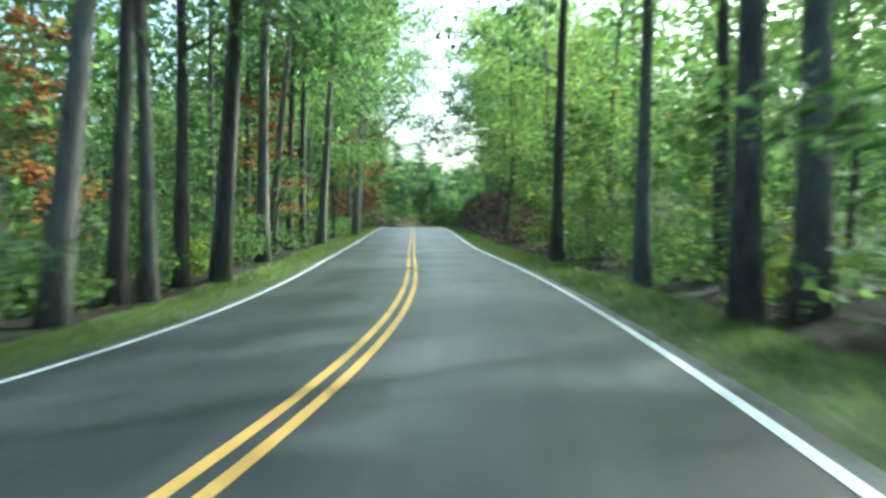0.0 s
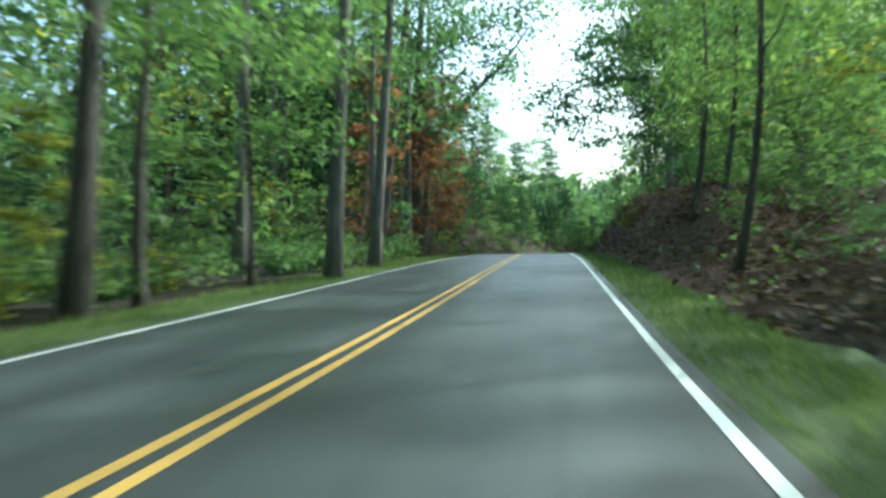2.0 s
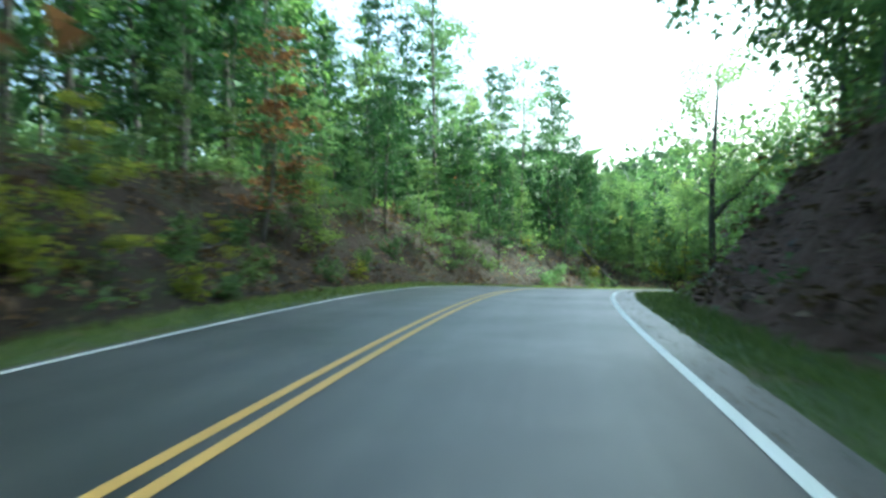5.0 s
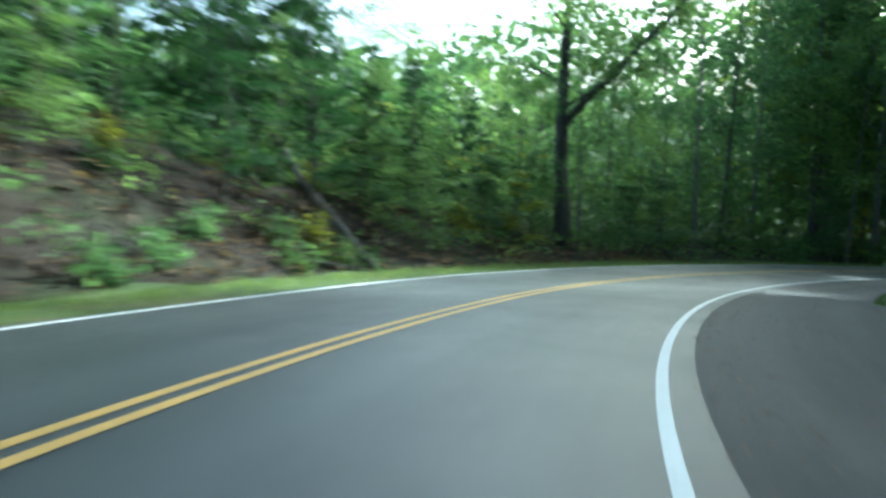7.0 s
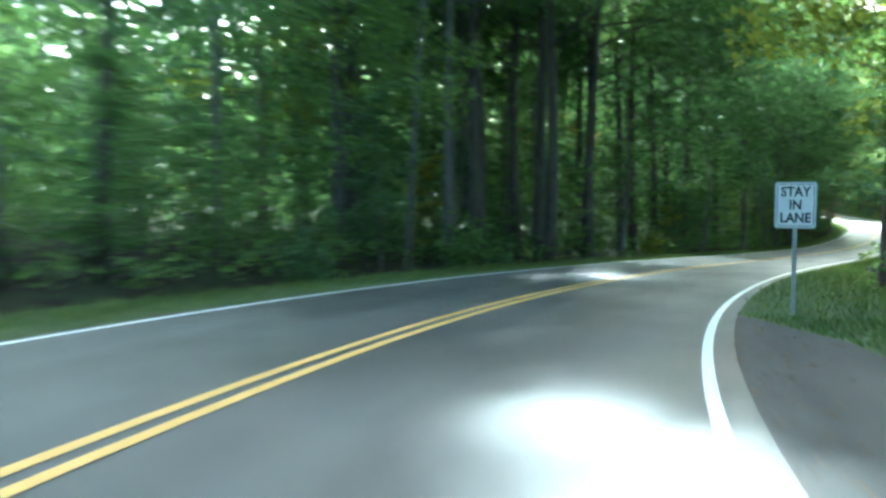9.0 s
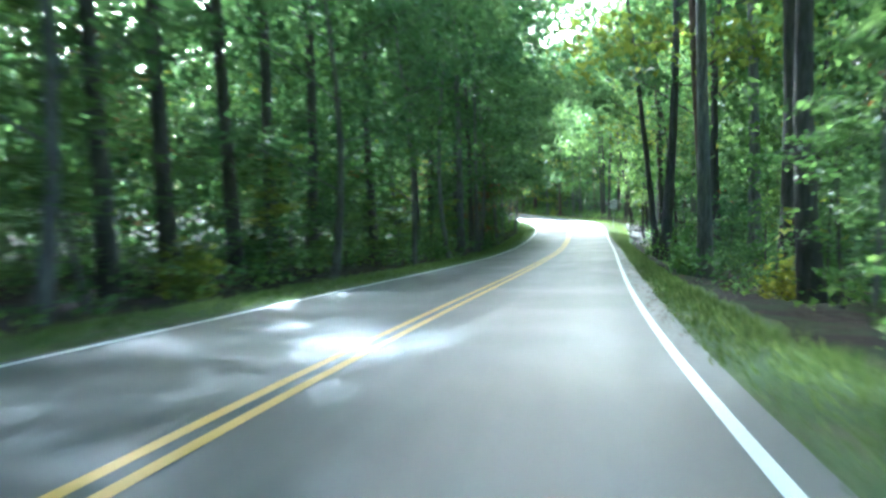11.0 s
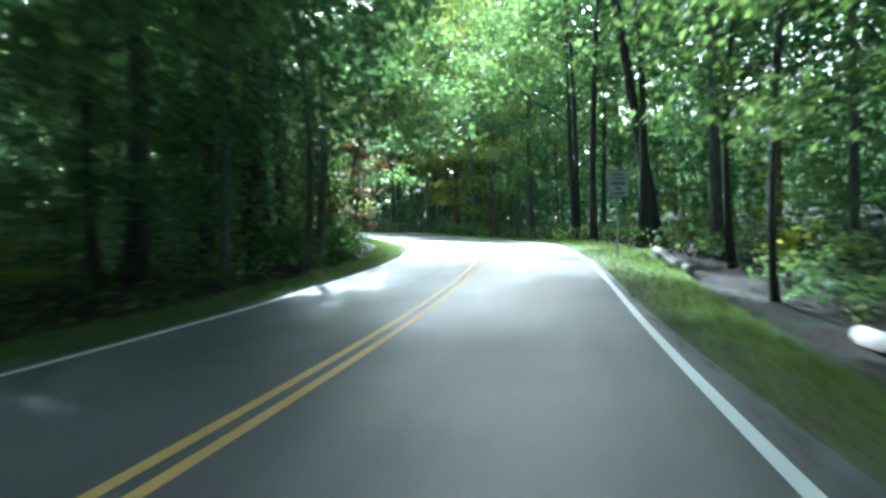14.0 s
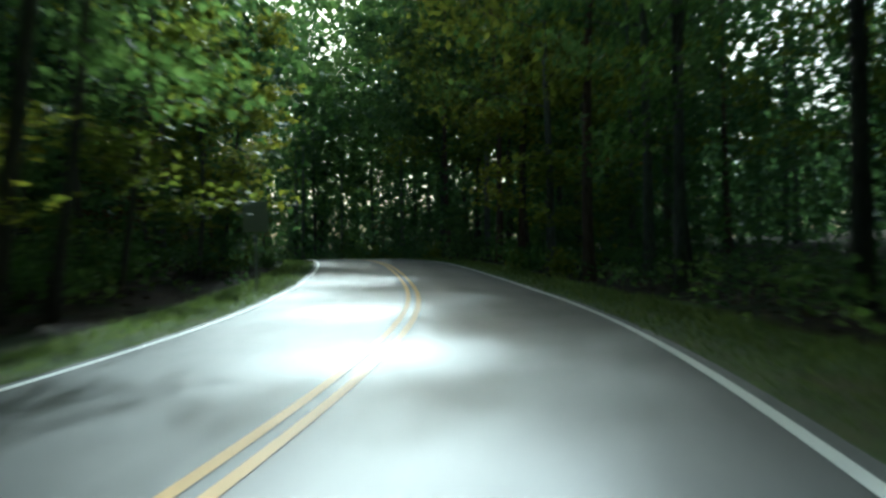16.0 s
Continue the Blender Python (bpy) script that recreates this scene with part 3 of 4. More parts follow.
# lighter-built ones for deeper in the woods
DEEP = [
    tall_tree("tree", 1, 21, 0.17, 5.5, 0.31, LEAF_GREEN, BARK_DARK, 1650, "tall dark-barked hardwood deeper in the woods"),
    tall_tree("tree", 2, 24, 0.215, 8.0, 0.32, LEAF_GREEN, BARK_GREY, 1650, "tall grey-barked hardwood deeper in the woods", 4.8),
    tall_tree("tree", 3, 18, 0.13, 4.0, 0.3, LEAF_LIGHT, BARK_DARK, 1700, "slender light green hardwood deeper in the woods", 3.6),
    tall_tree("tree", 4, 22, 0.19, 6.0, 0.31, LEAF_LIGHT, BARK_GREY, 1650, "straight light green hardwood deeper in the woods", 4.4, 0.03),
    tall_tree("tree", 5, 20, 0.17, 5.0, 0.32, LEAF_YELLOW, BARK_RED, 1650, "yellow-green hardwood deeper in the woods", 4.0),
]
YOUNG = [
    sapling("sapling", 11, 6.0, 0.168, LEAF_LIGHT, 1394, "young maple with level light green sprays", BARK_DARK, 2.0),
    sapling("sapling", 12, 7.5, 0.184, LEAF_GREEN, 1462, "young understorey tree with dense green leaves", BARK_GREY, 2.2),
    sapling("sapling", 13, 4.5, 0.148, LEAF_GREEN, 1258, "low understorey tree with green leaves", BARK_DARK, 1.7, 0.1),
    sapling("sapling", 14, 5.5, 0.160, LEAF_YELLOW, 1360, "young tree with yellow-green autumn leaves", BARK_DARK, 1.8),
    sapling("sapling", 15, 6.5, 0.160, LEAF_RED, 1275, "young tree with rusty red autumn leaves", BARK_GREY, 1.7),
]
PINES = [
    pine("pine", 21, 15, 0.14, 0.28, 2470, "thin dark pine with tufted boughs"),
    pine("pine", 22, 11, 0.11, 0.2, 2375, "young pine with drooping boughs"),
]
BUSHES = [
    shrub("shrub", 31, 1.3, 0.13, LEAF_LIGHT, 320, "low light green shrub on the bank"),
    shrub("shrub", 32, 1.0, 0.12, LEAF_GREEN, 300, "low green shrub at the forest edge"),
    shrub("shrub", 33, 1.2, 0.13, LEAF_YELLOW, 280, "low yellow-green shrub on the bank"),
]
used = set()


def stature(s, off):
    """How tall the woods stand, along the road."""
    if off < 0:
        return float(np.interp(s, (-50, 50, 66, 84, 98, 108, 120, 130, 140, 148, 400), (1.0, 1.0, 1.0, 0.95, 0.74, 0.46, 0.37, 0.45, 0.7, 1.0, 1.0)))
    return float(np.interp(s, (-50, 45, 70, 400), (1.0, 1.0, 1.05, 1.05)))


def bare_bank(s, off):
    """The steep cut banks carry little more than soil."""
    return ((off > 0) & (off < 8.6) & (s > 26) & (s < 90)) | ((off < 0) & (off > np.where(np.asarray(s) < 96, -9.6, -6.6)) & (s > 63) & (s < 117))


SUNLIT = [on_road(s, o) for s in (232, 238, 244, 250, 256, 262) for o in (-2.0, -0.3)]
SUNLIT_CROWNS = [on_road(s, o) for s, o in ((243, -6.4), (249, -6.0), (256, -6.0))]


def height_limit(x, y):
    """How tall a tree may be where the sun reaches the road's sunlit stretch past it."""
    a, most = radians(SUN_AZ), 99.0
    for p, lift in [(p, 0.0) for p in SUNLIT] + [(p, 5.0) for p in SUNLIT_CROWNS]:
        dx, dy = x - p.x, y - p.y
        along, across = dx * math.sin(a) + dy * math.cos(a), dx * math.cos(a) - dy * math.sin(a)
        if -3 < along < 60 and abs(across) < 2.3:
            most = min(most, 1.5 + lift + max(0, along - 2.5) * math.tan(radians(SUN_EL)))
    return most


def plant(model, x, y, turn=0.0, size=1.0, lean=(0.0, 0.0), sink=0.1, label=""):
    """Sets a model (or, once it stands, a copy of it) into the land."""
    m = Matrix.LocRotScale((x, y, land_at(x, y) - sink), Euler((lean[1], lean[0], turn)), (size, size, size))
    if model.name in used:
        ob = copy_thing(model, m)
    else:
        used.add(model.name)
        ob = model
        ob.matrix_basis = m
    return tagged(ob, label)


# trees that stand out: place, model, size, lean across the road
KNOWN = (
    (-5.3, 2.2, 1, 1.0, 0.10), (-5.6, 4.6, 0, 1.1, 0.03), (-5.2, 5.4, 3, 0.9, 0.02), (-5.9, 8.4, 0, 0.9, 0.0), (-5.4, 10.2, 1, 0.95, 0.05),
    (-5.0, 9.0, 0, 1.0, 0.04), (-6.2, 17.7, 1, 1.0, 0.0), (-7.4, 23.1, 3, 1.1, 0.06), (-7.2, 26.0, 0, 0.9, 0.0), (-6.8, 27.0, 0, 0.9, 0.02),
    (-6.6, 29.4, 1, 1.0, 0.05), (-7.2, 32.2, 0, 1.1, 0.05), (-7.4, 35.2, 2, 0.9, 0.0), (-7.8, 39.4, 2, 0.75, -0.1), (-6.8, 42.0, 1, 1.0, 0.04),
    (-7.6, 48.0, 1, 0.95, 0.06), (-8.6, 51.3, 3, 0.9, -0.03), (-10.0, 60.6, 0, 1.0, 0.0), (-11.4, 71.0, 1, 0.9, 0.0), (-12.0, 63.0, 1, 1.1, 0.1),
    (4.6, 6.4, 3, 0.95, 0.0), (6.2, 6.5, 0, 0.9, 0.0), (4.7, 0.3, 0, 1.0, -0.02), (5.6, 1.2, 1, 1.1, 0.0), (3.95, 14.6, 0, 0.95, -0.02),
    (3.6, 48.4, 2, 0.8, 0.05), (2.8, 49.0, 2, 0.7, 0.06), (3.0, 50.6, 2, 0.5, 0.06), (2.9, 40.2, 2, 0.85, 0.05), (2.2, 84.0, 2, 1.0, 0.05), (5.2, 33.0, 3, 0.9, 0.0),
    (13.1, 134.4, 0, 0.95, 0.08), (11.5, 133.0, 1, 0.9, 0.0), (11.8, 138.4, 2, 0.9, -0.04), (24.5, 139.0, 1, 0.85, 0.0), (21.4, 140.6, 0, 1.0, 0.0), (16.8, 138.2, 3, 0.9, 0.0),
    (28.0, 127.6, 4, 0.95, 0.03), (30.6, 128.2, 4, 0.7, 0.0), (60.6, 139.0, 4, 1.35, -0.03), (64.2, 138.2, 1, 1.2, 0.0), (73.6, 141.3, 0, 1.3, 0.0), (54.8, 138.0, 1, 0.95, 0.0), (76.3, 145.3, 0, 0.85, 0.0), (70.6, 143.8, 0, 0.9, -0.1),
    (74.6, 144.0, 2, 0.9, -0.1), (87.6, 148.5, 1, 0.9, 0.0), (81.4, 146.9, 4, 1.2, 0.0), (92.5, 150.6, 2, 0.7, 0.0), (105.4, 156.0, 0, 1.15, -0.16), (99.5, 152.2, 2, 0.9, 0.0),
    (69.0, 154.6, 1, 1.0, 0.0), (72.5, 156.0, 0, 0.9, 0.0), (76.2, 157.3, 2, 0.8, 0.06), (87.1, 161.7, 2, 0.9, 0.0), (70.2, 154.0, 1, 0.7, 0.0), (111.5, 174.2, 0, 0.8, 0.12), (113.0, 175.0, 2, 0.9, 0.05),
    (124.2, 168.4, 2, 0.8, 0.0), (129.0, 171.5, 1, 0.8, 0.0), (142.0, 176.0, 1, 1.0, 0.0),
    (-12.7, 103.5, 0, 0.8, 0.0), (-9.4, 114.4, 0, 0.8, 0.0), (-4.2, 122.1, 2, 0.7, 0.05), (-2.4, 119.6, 2, 0.7, 0.0), (-12.2, 109.8, 2, 0.8, 0.0), (1.6, 125.2, 2, 0.7, 0.0),
)
rng = np.random.default_rng(7)
taken = []
for x, y, kind, size, lean in KNOWN:
    s, off, _, _ = nearest(np.array([x]), np.array([y]))
    p = float(np.interp(s[0], RS, RP))
    tall = stature(s[0], off[0])
    plant(TALL[kind], x, y, rng.uniform(0, 6.28) if abs(lean) < 0.03 else p, size * (0.35 + 0.65 * tall), (lean, 0.0))
    taken.append((x, y))

# the forked oak beside the bend
oak = tall_tree("oak", 41, 17, 0.34, 5.5, 0.2, LEAF_GREEN, BARK_DARK, 6000, "forked oak with spreading limbs beside the bend", 4.5, 0.0, 5.0, True)
plant(oak, 3.9, 127.2, -0.2, 1.0)
taken.append((3.9, 127.2))
plant(oak, -10.6, 66.5, 0.3, 1.2)
taken.append((-10.6, 66.5))


# broad crowns, many added only to shut out the sun over road, bank and woods
for s, off, kind, size in ((114.5, 8.6, 4, 1.1), (121.5, 8.0, 4, 1.05), (126, 9.0, 3, 1.0), (132, 7.8, 4, 1.1), (100, 13.5, 5, 1.0), (94, 13.5, 1, 1.0),
                           (153, -5.8, 5, 1.15), (158, -5.4, 5, 1.15), (165, -7.5, 5, 1.0), (171, -7.8, 5, 1.05), (178, -8.1, 5, 1.1), (185, -7.7, 5, 1.0), (192, -8.0, 5, 1.05), (199, -7.7, 5, 1.2),
                           (161, -5.7, 7, 1.05), (172, -5.2, 7, 0.95), (181, -5.3, 7, 0.95), (190, -5.2, 7, 1.1), (199, -5.1, 7, 1.05), (208, -5.3, 7, 1.05), (218, -5.4, 7, 0.95),
                           (84, 11.0, 5, 1.1), (88, 10.5, 5, 1.15), (92, 11.5, 5, 1.1), (96, 12.0, 5, 1.15), (100, 15.5, 5, 1.1), (222, -5.2, 7, 1.0), (226.5, -5.6, 7, 1.0), (231, -6.6, 7, 0.95), (224, -6.8, 5, 1.1), (229, -7.6, 5, 1.1),
                           (150.5, -7.4, 5, 1.1), (155.5, -7.6, 5, 1.1), (160.5, -7.2, 5, 1.1), (84, 14, 6, 1.0), (90, 16, 6, 1.0), (98, 20, 6, 1.0), (106, 20, 6, 1.0), (111, 15, 6, 1.0), (117, 13, 6, 1.0), (123, 12, 6, 1.0), (128, 14, 6, 1.0), (134, 13, 6, 1.0), (114, 21, 6, 1.0), (121, 19, 6, 1.0), (103, 26, 6, 1.0),
                           # added to shade the right lane; light and yellow leaves mimic sunlit ones
                           (250, 6.4, 3, 0.95), (255, 5.9, 4, 1.05), (260, 5.7, 3, 1.0), (265, 5.9, 4, 1.1), (270, 5.8, 4, 1.1), (275, 7.0, 3, 1.1), (280, 6.4, 4, 1.1),
                           (214, 7.8, 1, 1.0), (219, 10.5, 1, 1.0), (225, 7.4, 1, 0.95), (228, 5.5, 5, 0.85), (234, 5.4, 5, 0.85), (240, 5.6, 5, 0.9), (158, 7.2, 6, 0.9), (166, 6.4, 5, 1.0), (129, 8.6, 6, 0.95), (135.5, 8.8, 6, 0.95), (133, 6.9, 4, 1.15), (137.5, 6.9, 4, 1.1), (150, -6.6, 6, 0.95), (155, -6.8, 6, 0.95), (245, 7.3, 0, 1.0), (141.5, 9.4, 5, 1.1), (146, 7.6, 5, 1.15), (151, 9.5, 5, 1.1), (162, -8.0, 6, 0.9), (168, -7.6, 6, 0.9), (175, -8.2, 6, 0.9),
                           (205, -7.5, 5, 1.2), (210, -7.8, 5, 1.25), (216, -7.3, 5, 1.2), (221, -7.7, 5, 1.15), (226, -7.4, 5, 0.95), (231, -7.9, 5, 0.9)):
    p = on_road(s, off)
    plant(TALL[kind], p.x, p.y, rng.uniform(0, 6.28), size)
    taken.append((p.x, p.y))

# crowns beside the far bend, their yellow-green leaves partly standing in for sunlight
GOLD = sapling("sapling", 16, 9.5, 0.2, LEAF_YELLOW, 2500, "young tree with yellow-green leaves, partly in place of sunlight", BARK_DARK, 2.6, 0.18)
for s, off, size in ((236, -6.6, 0.85), (243, -6.8, 1.0), (249, -6.3, 1.1), (256, -6.2, 1.2), (262, -6.4, 1.2), (259, 6.6, 1.35), (265, 6.2, 1.4)):
    p = on_road(s, off)
    plant(GOLD, p.x, p.y, rng.uniform(0, 6.28), size)
    taken.append((p.x, p.y))

# rusty red and yellow young trees on the left bank past the crest
for x, y, kind, size in ((-9.6, 63.0, 4, 1.2), (-10.2, 66.0, 4, 1.35), (-11.2, 69.0, 4, 1.3), (-13.2, 85.0, 4, 0.8), (-11.9, 76.5, 3, 0.6), (-12.0, 80.5, 3, 0.5), (-12.6, 88.0, 0, 0.55), (-8.6, 24.6, 4, 1.0), (-8.4, 33.8, 3, 1.0), (25.0, 125.4, 3, 1.6)):
    plant(YOUNG[kind], x, y, rng.uniform(0, 6.28), size)
    taken.append((x, y))


def free_place(s, off, gap):
    x, y, z, b, p = station(s)
    x, y = float(x + off * np.cos(p)), float(y + off * np.sin(p))
    s2, o2, _, _ = nearest(np.array([x]), np.array([y]))
    if abs(o2[0]) < min(abs(off) - 0.3, 9) or any((x - a) ** 2 + (y - b2) ** 2 < gap * gap for a, b2 in taken):
        return None
    if o2[0] > 0 and 96 < s2[0] < 139 and o2[0] < curve_of(APRON, s2[0]) + 1.2:
        return None
    if o2[0] > 0 and (200 < s2[0] < 254 or 128 < s2[0] < 140 or 84 < s2[0] < 98) and o2[0] < 8.0 or o2[0] < 0 and 238 < s2[0] < 256 and o2[0] > -5.6:
        return None
    if bare_bank(s2[0], o2[0]) and (gap > 1.2 or o2[0] > 0) and rng.random() < 0.85:
        return None
    taken.append((x, y))
    return x, y


def scatter(count, s0, s1, o0, o1, sides, gap, pick, power=1.0):
    made = 0
    for _ in range(count * 6):
        if made >= count:
            break
        side = sides[rng.integers(0, len(sides))]
        s = rng.uniform(s0, s1)
        off = side * (o0 + (o1 - o0) * rng.random() ** power)
        spot = free_place(s, off, gap)
        if spot:
            model, size = pick(s, off)
            if model in TALL or model in PINES:
                size *= max(0.72 if model in PINES else 0.3, stature(s, off))
            if s > 215:
                size = min(size, height_limit(*spot) / (21 if model in TALL else 15 if model in PINES else 6.5 if model in YOUNG else 1.3) / 1.15)
                if size < 0.3:
                    continue
            if model in TALL[:5] and abs(off) > 11:
                model = DEEP[TALL.index(model)]
            turn, size, lean = rng.uniform(0, 6.28), size * rng.uniform(0.8, 1.2), (rng.normal() * 0.03, rng.normal() * 0.03)
            made += 1
            if model not in DEEP or abs(off) < 17:  # farther in, the woods stand as one mass
                plant(model, *spot, turn, size, lean)


def pick_tall(s, off):
    if 62 < s < 122 and off < 0 and rng.random() < 0.85:
        return PINES[rng.integers(0, 2)], 1.0
    if 62 < s < 118 and off < 0:
        return TALL[2], 0.65
    if s > 225 and rng.random() < 0.3:
        return TALL[4], 0.9
    return TALL[rng.choice(5, p=[0.3, 0.25, 0.2, 0.17, 0.08])], 0.9


def pick_broad(s, off):
    return TALL[5], 1.0


def pick_young(s, off):
    if 60 < s < 120 and off < 0:
        return YOUNG[rng.choice(5, p=[0.25, 0.3, 0.25, 0.12, 0.08])], 0.7
    if s > 120 and (off > 0 or s < 170) or off > 0 and s < 64:
        return YOUNG[rng.choice(4, p=[0.4, 0.3, 0.2, 0.1])], 1.0
    return YOUNG[rng.choice(5, p=[0.32, 0.32, 0.2, 0.1, 0.06])], 1.0


def pick_bush(s, off):
    if off < 0 and 60 < s < 120:
        return BUSHES[1 if rng.random() < 0.8 else 2], 0.8
    return BUSHES[rng.integers(0, 3)], 1.0


scatter(6, 168, 204, 5.0, 7.6, (1,), 2.8, pick_broad)
scatter(108, -12, 312, 6.4, 26.0, (-1, 1), 2.8, pick_tall, 1.1)
scatter(76, 60, 120, 9.2, 19.0, (-1,), 1.5, pick_tall)
scatter(30, 126, 165, 5.6, 18.0, (-1,), 2.0, pick_tall)
scatter(40, 250, 318, 5.0, 28.0, (-1, 1), 2.4, pick_tall)
# extra tall trees behind the lay-by, added to shade the left bank
scatter(16, 96, 140, 9.5, 22.0, (1,), 2.4, pick_tall)
for _ in range(22):
    x, y = rng.uniform(143, 176), rng.uniform(188, 226)
    s, off, _, _ = nearest(np.array([x]), np.array([y]))
    if abs(off[0]) > 6 and height_limit(x, y) > 17:
        plant(DEEP[rng.integers(0, 4)], x, y, rng.uniform(0, 6.28), min(1.3, height_limit(x, y) / 20))
for _ in range(150):
    x, y = rng.uniform(112, 160), rng.uniform(176, 218)
    s, off, _, _ = nearest(np.array([x]), np.array([y]))
    most = height_limit(x, y)
    if abs(off[0]) > 6.5 and most > 6 and all((x - a) ** 2 + (y - b) ** 2 > 6 for a, b in taken):
        plant((DEEP + TALL)[rng.choice((0, 1, 2, 3, 10))], x, y, rng.uniform(0, 6.28), min(1.15, most / 23))
        taken.append((x, y))


def pick_bank(s, off):
    return (PINES[1], 0.75) if rng.random() < 0.5 else (YOUNG[1 if rng.random() < 0.6 else 2], 0.8)


scatter(26, 95, 126, 6.6, 10.5, (-1,), 1.2, pick_bank)
scatter(18, 82, 106, 6.8, 10.0, (-1,), 1.2, pick_bank)
scatter(26, 124, 172, 5.8, 8.5, (-1,), 1.2, pick_young)
scatter(18, 172, 216, 5.8, 8.5, (-1,), 1.2, pick_young)
scatter(60, -4, 290, 5.4, 7.5, (-1, 1), 1.6, pick_young)
scatter(185, -10, 308, 6.2, 17.0, (-1, 1), 1.7, pick_young, 1.2)
scatter(170, -8, 300, 5.0, 9.5, (-1, 1), 0.8, pick_bush)
scatter(34, 60, 120, 5.4, 9.5, (-1,), 0.6, pick_bush)


# ---- the mass of the woods behind ----
def on_apron(s, off):
    return (off > 0) & (s > 96) & (s < 139) & (off < curve_of(APRON, s) + 1.0)


def clumps(name, label, seed, count, per, o0, o1, low, high, girth, leaf, material, flat=0.5, s0=-14, s1=316, sides=(-1, 1), pines=False):
    """Loose clumps of leaves all through the woods, on both sides."""
    r = np.random.default_rng(seed)
    s = r.uniform(s0, s1, count)
    side = np.where(r.random(count) < 0.5, sides[0], sides[-1])
    off = side * r.uniform(o0, o1, count)
    x, y, z, b, p = station(s)
    xs, ys = x + off * np.cos(p), y + off * np.sin(p)
    s, off, z, b = nearest(xs, ys)
    ok = (np.abs(off) > o0 - 0.3) & ~on_apron(s, off)
    ok &= ~((off > 0) & (off < 6.3) & (((s > 205) & (s < 225)) | ((s > 128) & (s < 140))))
    ok &= ~((off > 0) & (off < 8) & (s > 84) & (s < 99))
    ok &= ~bare_bank(s, off) | (r.random(count) < (1.0 if pines else np.where(off > 0, 0.14, 0.22) * (1 if high < 3 else 0.08)))
    ok &= ~((off < 0) & (off > -5.8) & (s > 238) & (s < 256))
    if 3 < high < 12:
        ok &= ~((off > 0) & (off < 14) & (s > 213) & (s < 256))
    if high > 3 and not pines:
        ok &= ~((off < 0) & (s > 64) & (s < 118)) | (r.random(count) < 0.14)
    xs, ys, s, off, z, b = xs[ok], ys[ok], s[ok], off[ok], z[ok], b[ok]
    h = land(s, off, z, b, xs, ys)
    tall = np.array([stature(*v) for v in zip(s, off)])
    top = low + (high - low) * r.random(len(xs)) ** 0.9 * (tall if high > 3 else 1)
    top = np.array([min(v, height_limit(p, q)) if w > 215 else v for v, p, q, w in zip(top, xs, ys, s)])
    c = np.stack([xs, ys, h + top], 1)
    c = np.repeat(c, per, 0) + r.normal(size=(len(c) * per, 3)) * girth * np.array([1, 1, 0.5])
    tagged(new(name, leaf_mesh(name, c, leaf, material, r, flat, fine=True)), label, "undergrowth" if high < 3 else "woods", kind="stuff")


clumps("undergrowth", "low leafy undergrowth on the forest floor", 51, 5200, 17, 5.0, 15.0, 0.05, 0.8, 0.3, 0.14, LEAF_GREEN)
clumps("undergrowth", "low light green ferns and seedlings", 52, 2200, 17, 4.9, 10.0, 0.05, 0.7, 0.26, 0.12, LEAF_LIGHT)
clumps("woods", "dense green understorey leaves between the trunks", 53, 4600, 25, 8.0, 24.0, 0.8, 9.0, 0.75, 0.27, LEAF_GREEN, 0.6)
clumps("woods", "light green understorey leaves between the trunks", 54, 2600, 25, 7.0, 20.0, 1.0, 10.0, 0.7, 0.24, LEAF_LIGHT, 0.65)
clumps("woods", "yellowing leaves in the woods", 55, 260, 25, 7.0, 20.0, 1.0, 8.0, 0.6, 0.22, LEAF_YELLOW, 0.6)
clumps("woods", "rusty leaves in the woods", 56, 80, 25, 7.0, 18.0, 1.0, 6.0, 0.6, 0.16, LEAF_RED, 0.6)

clumps("woods", "dark green pine boughs above the cut bank", 57, 1350, 25, 10.5, 24.0, 0.8, 12.0, 0.7, 0.27, LEAF_PINE, 0.3, 60, 126, (-1,), True)
clumps("woods", "dense shaded leaves deep in the woods", 58, 650, 22, 12.0, 24.0, 1.0, 17.0, 0.9, 0.37, LEAF_GREEN, 0.5, 145, 215, (-1,))
# trunkless leaf masses added overhead to block the sun from the right
clumps("woods", "high green crowns added to shade road and woods", 59, 2250, 30, 10.5, 27.0, 6.0, 20.0, 1.0, 0.28, LEAF_GREEN, 0.5, 78, 316, (1,))
clumps("woods", "high light green crowns over the cut bank, added as shade", 70, 420, 26, 11.5, 27.0, 6.0, 20.0, 1.0, 0.28, LEAF_LIGHT, 0.5, -14, 78, (1,))
clumps("woods", "dark leafy wall deep in the woods", 68, 1700, 22, 13.0, 30.0, 0.8, 13.0, 0.9, 0.3, LEAF_GREEN, 0.55, 185, 300, (1,))
# four more high leaf layers, added to keep sun out of the woods
clumps("woods", "closed canopy added to shade the right-hand woods", 69, 1000, 20, 10.0, 32.0, 12.0, 24.0, 1.1, 0.42, LEAF_GREEN, 0.5, 190, 246, (1,))
clumps("woods", "tall crowns beyond the sign, added to shade the woods", 60, 1200, 20, 8.0, 27.0, 11.0, 24.0, 1.1, 0.42, LEAF_GREEN, 0.5, 226, 256, (1,))
clumps("woods", "tall crowns above the verge, added to shade the woods", 61, 1400, 20, 8.0, 26.0, 11.0, 24.0, 1.1, 0.45, LEAF_GREEN, 0.5, 186, 232, (1,))
clumps("woods", "high crowns added to darken the left-hand woods", 65, 1400, 20, 9.0, 28.0, 11.0, 23.0, 1.0, 0.42, LEAF_GREEN, 0.5, 158, 236, (-1,))
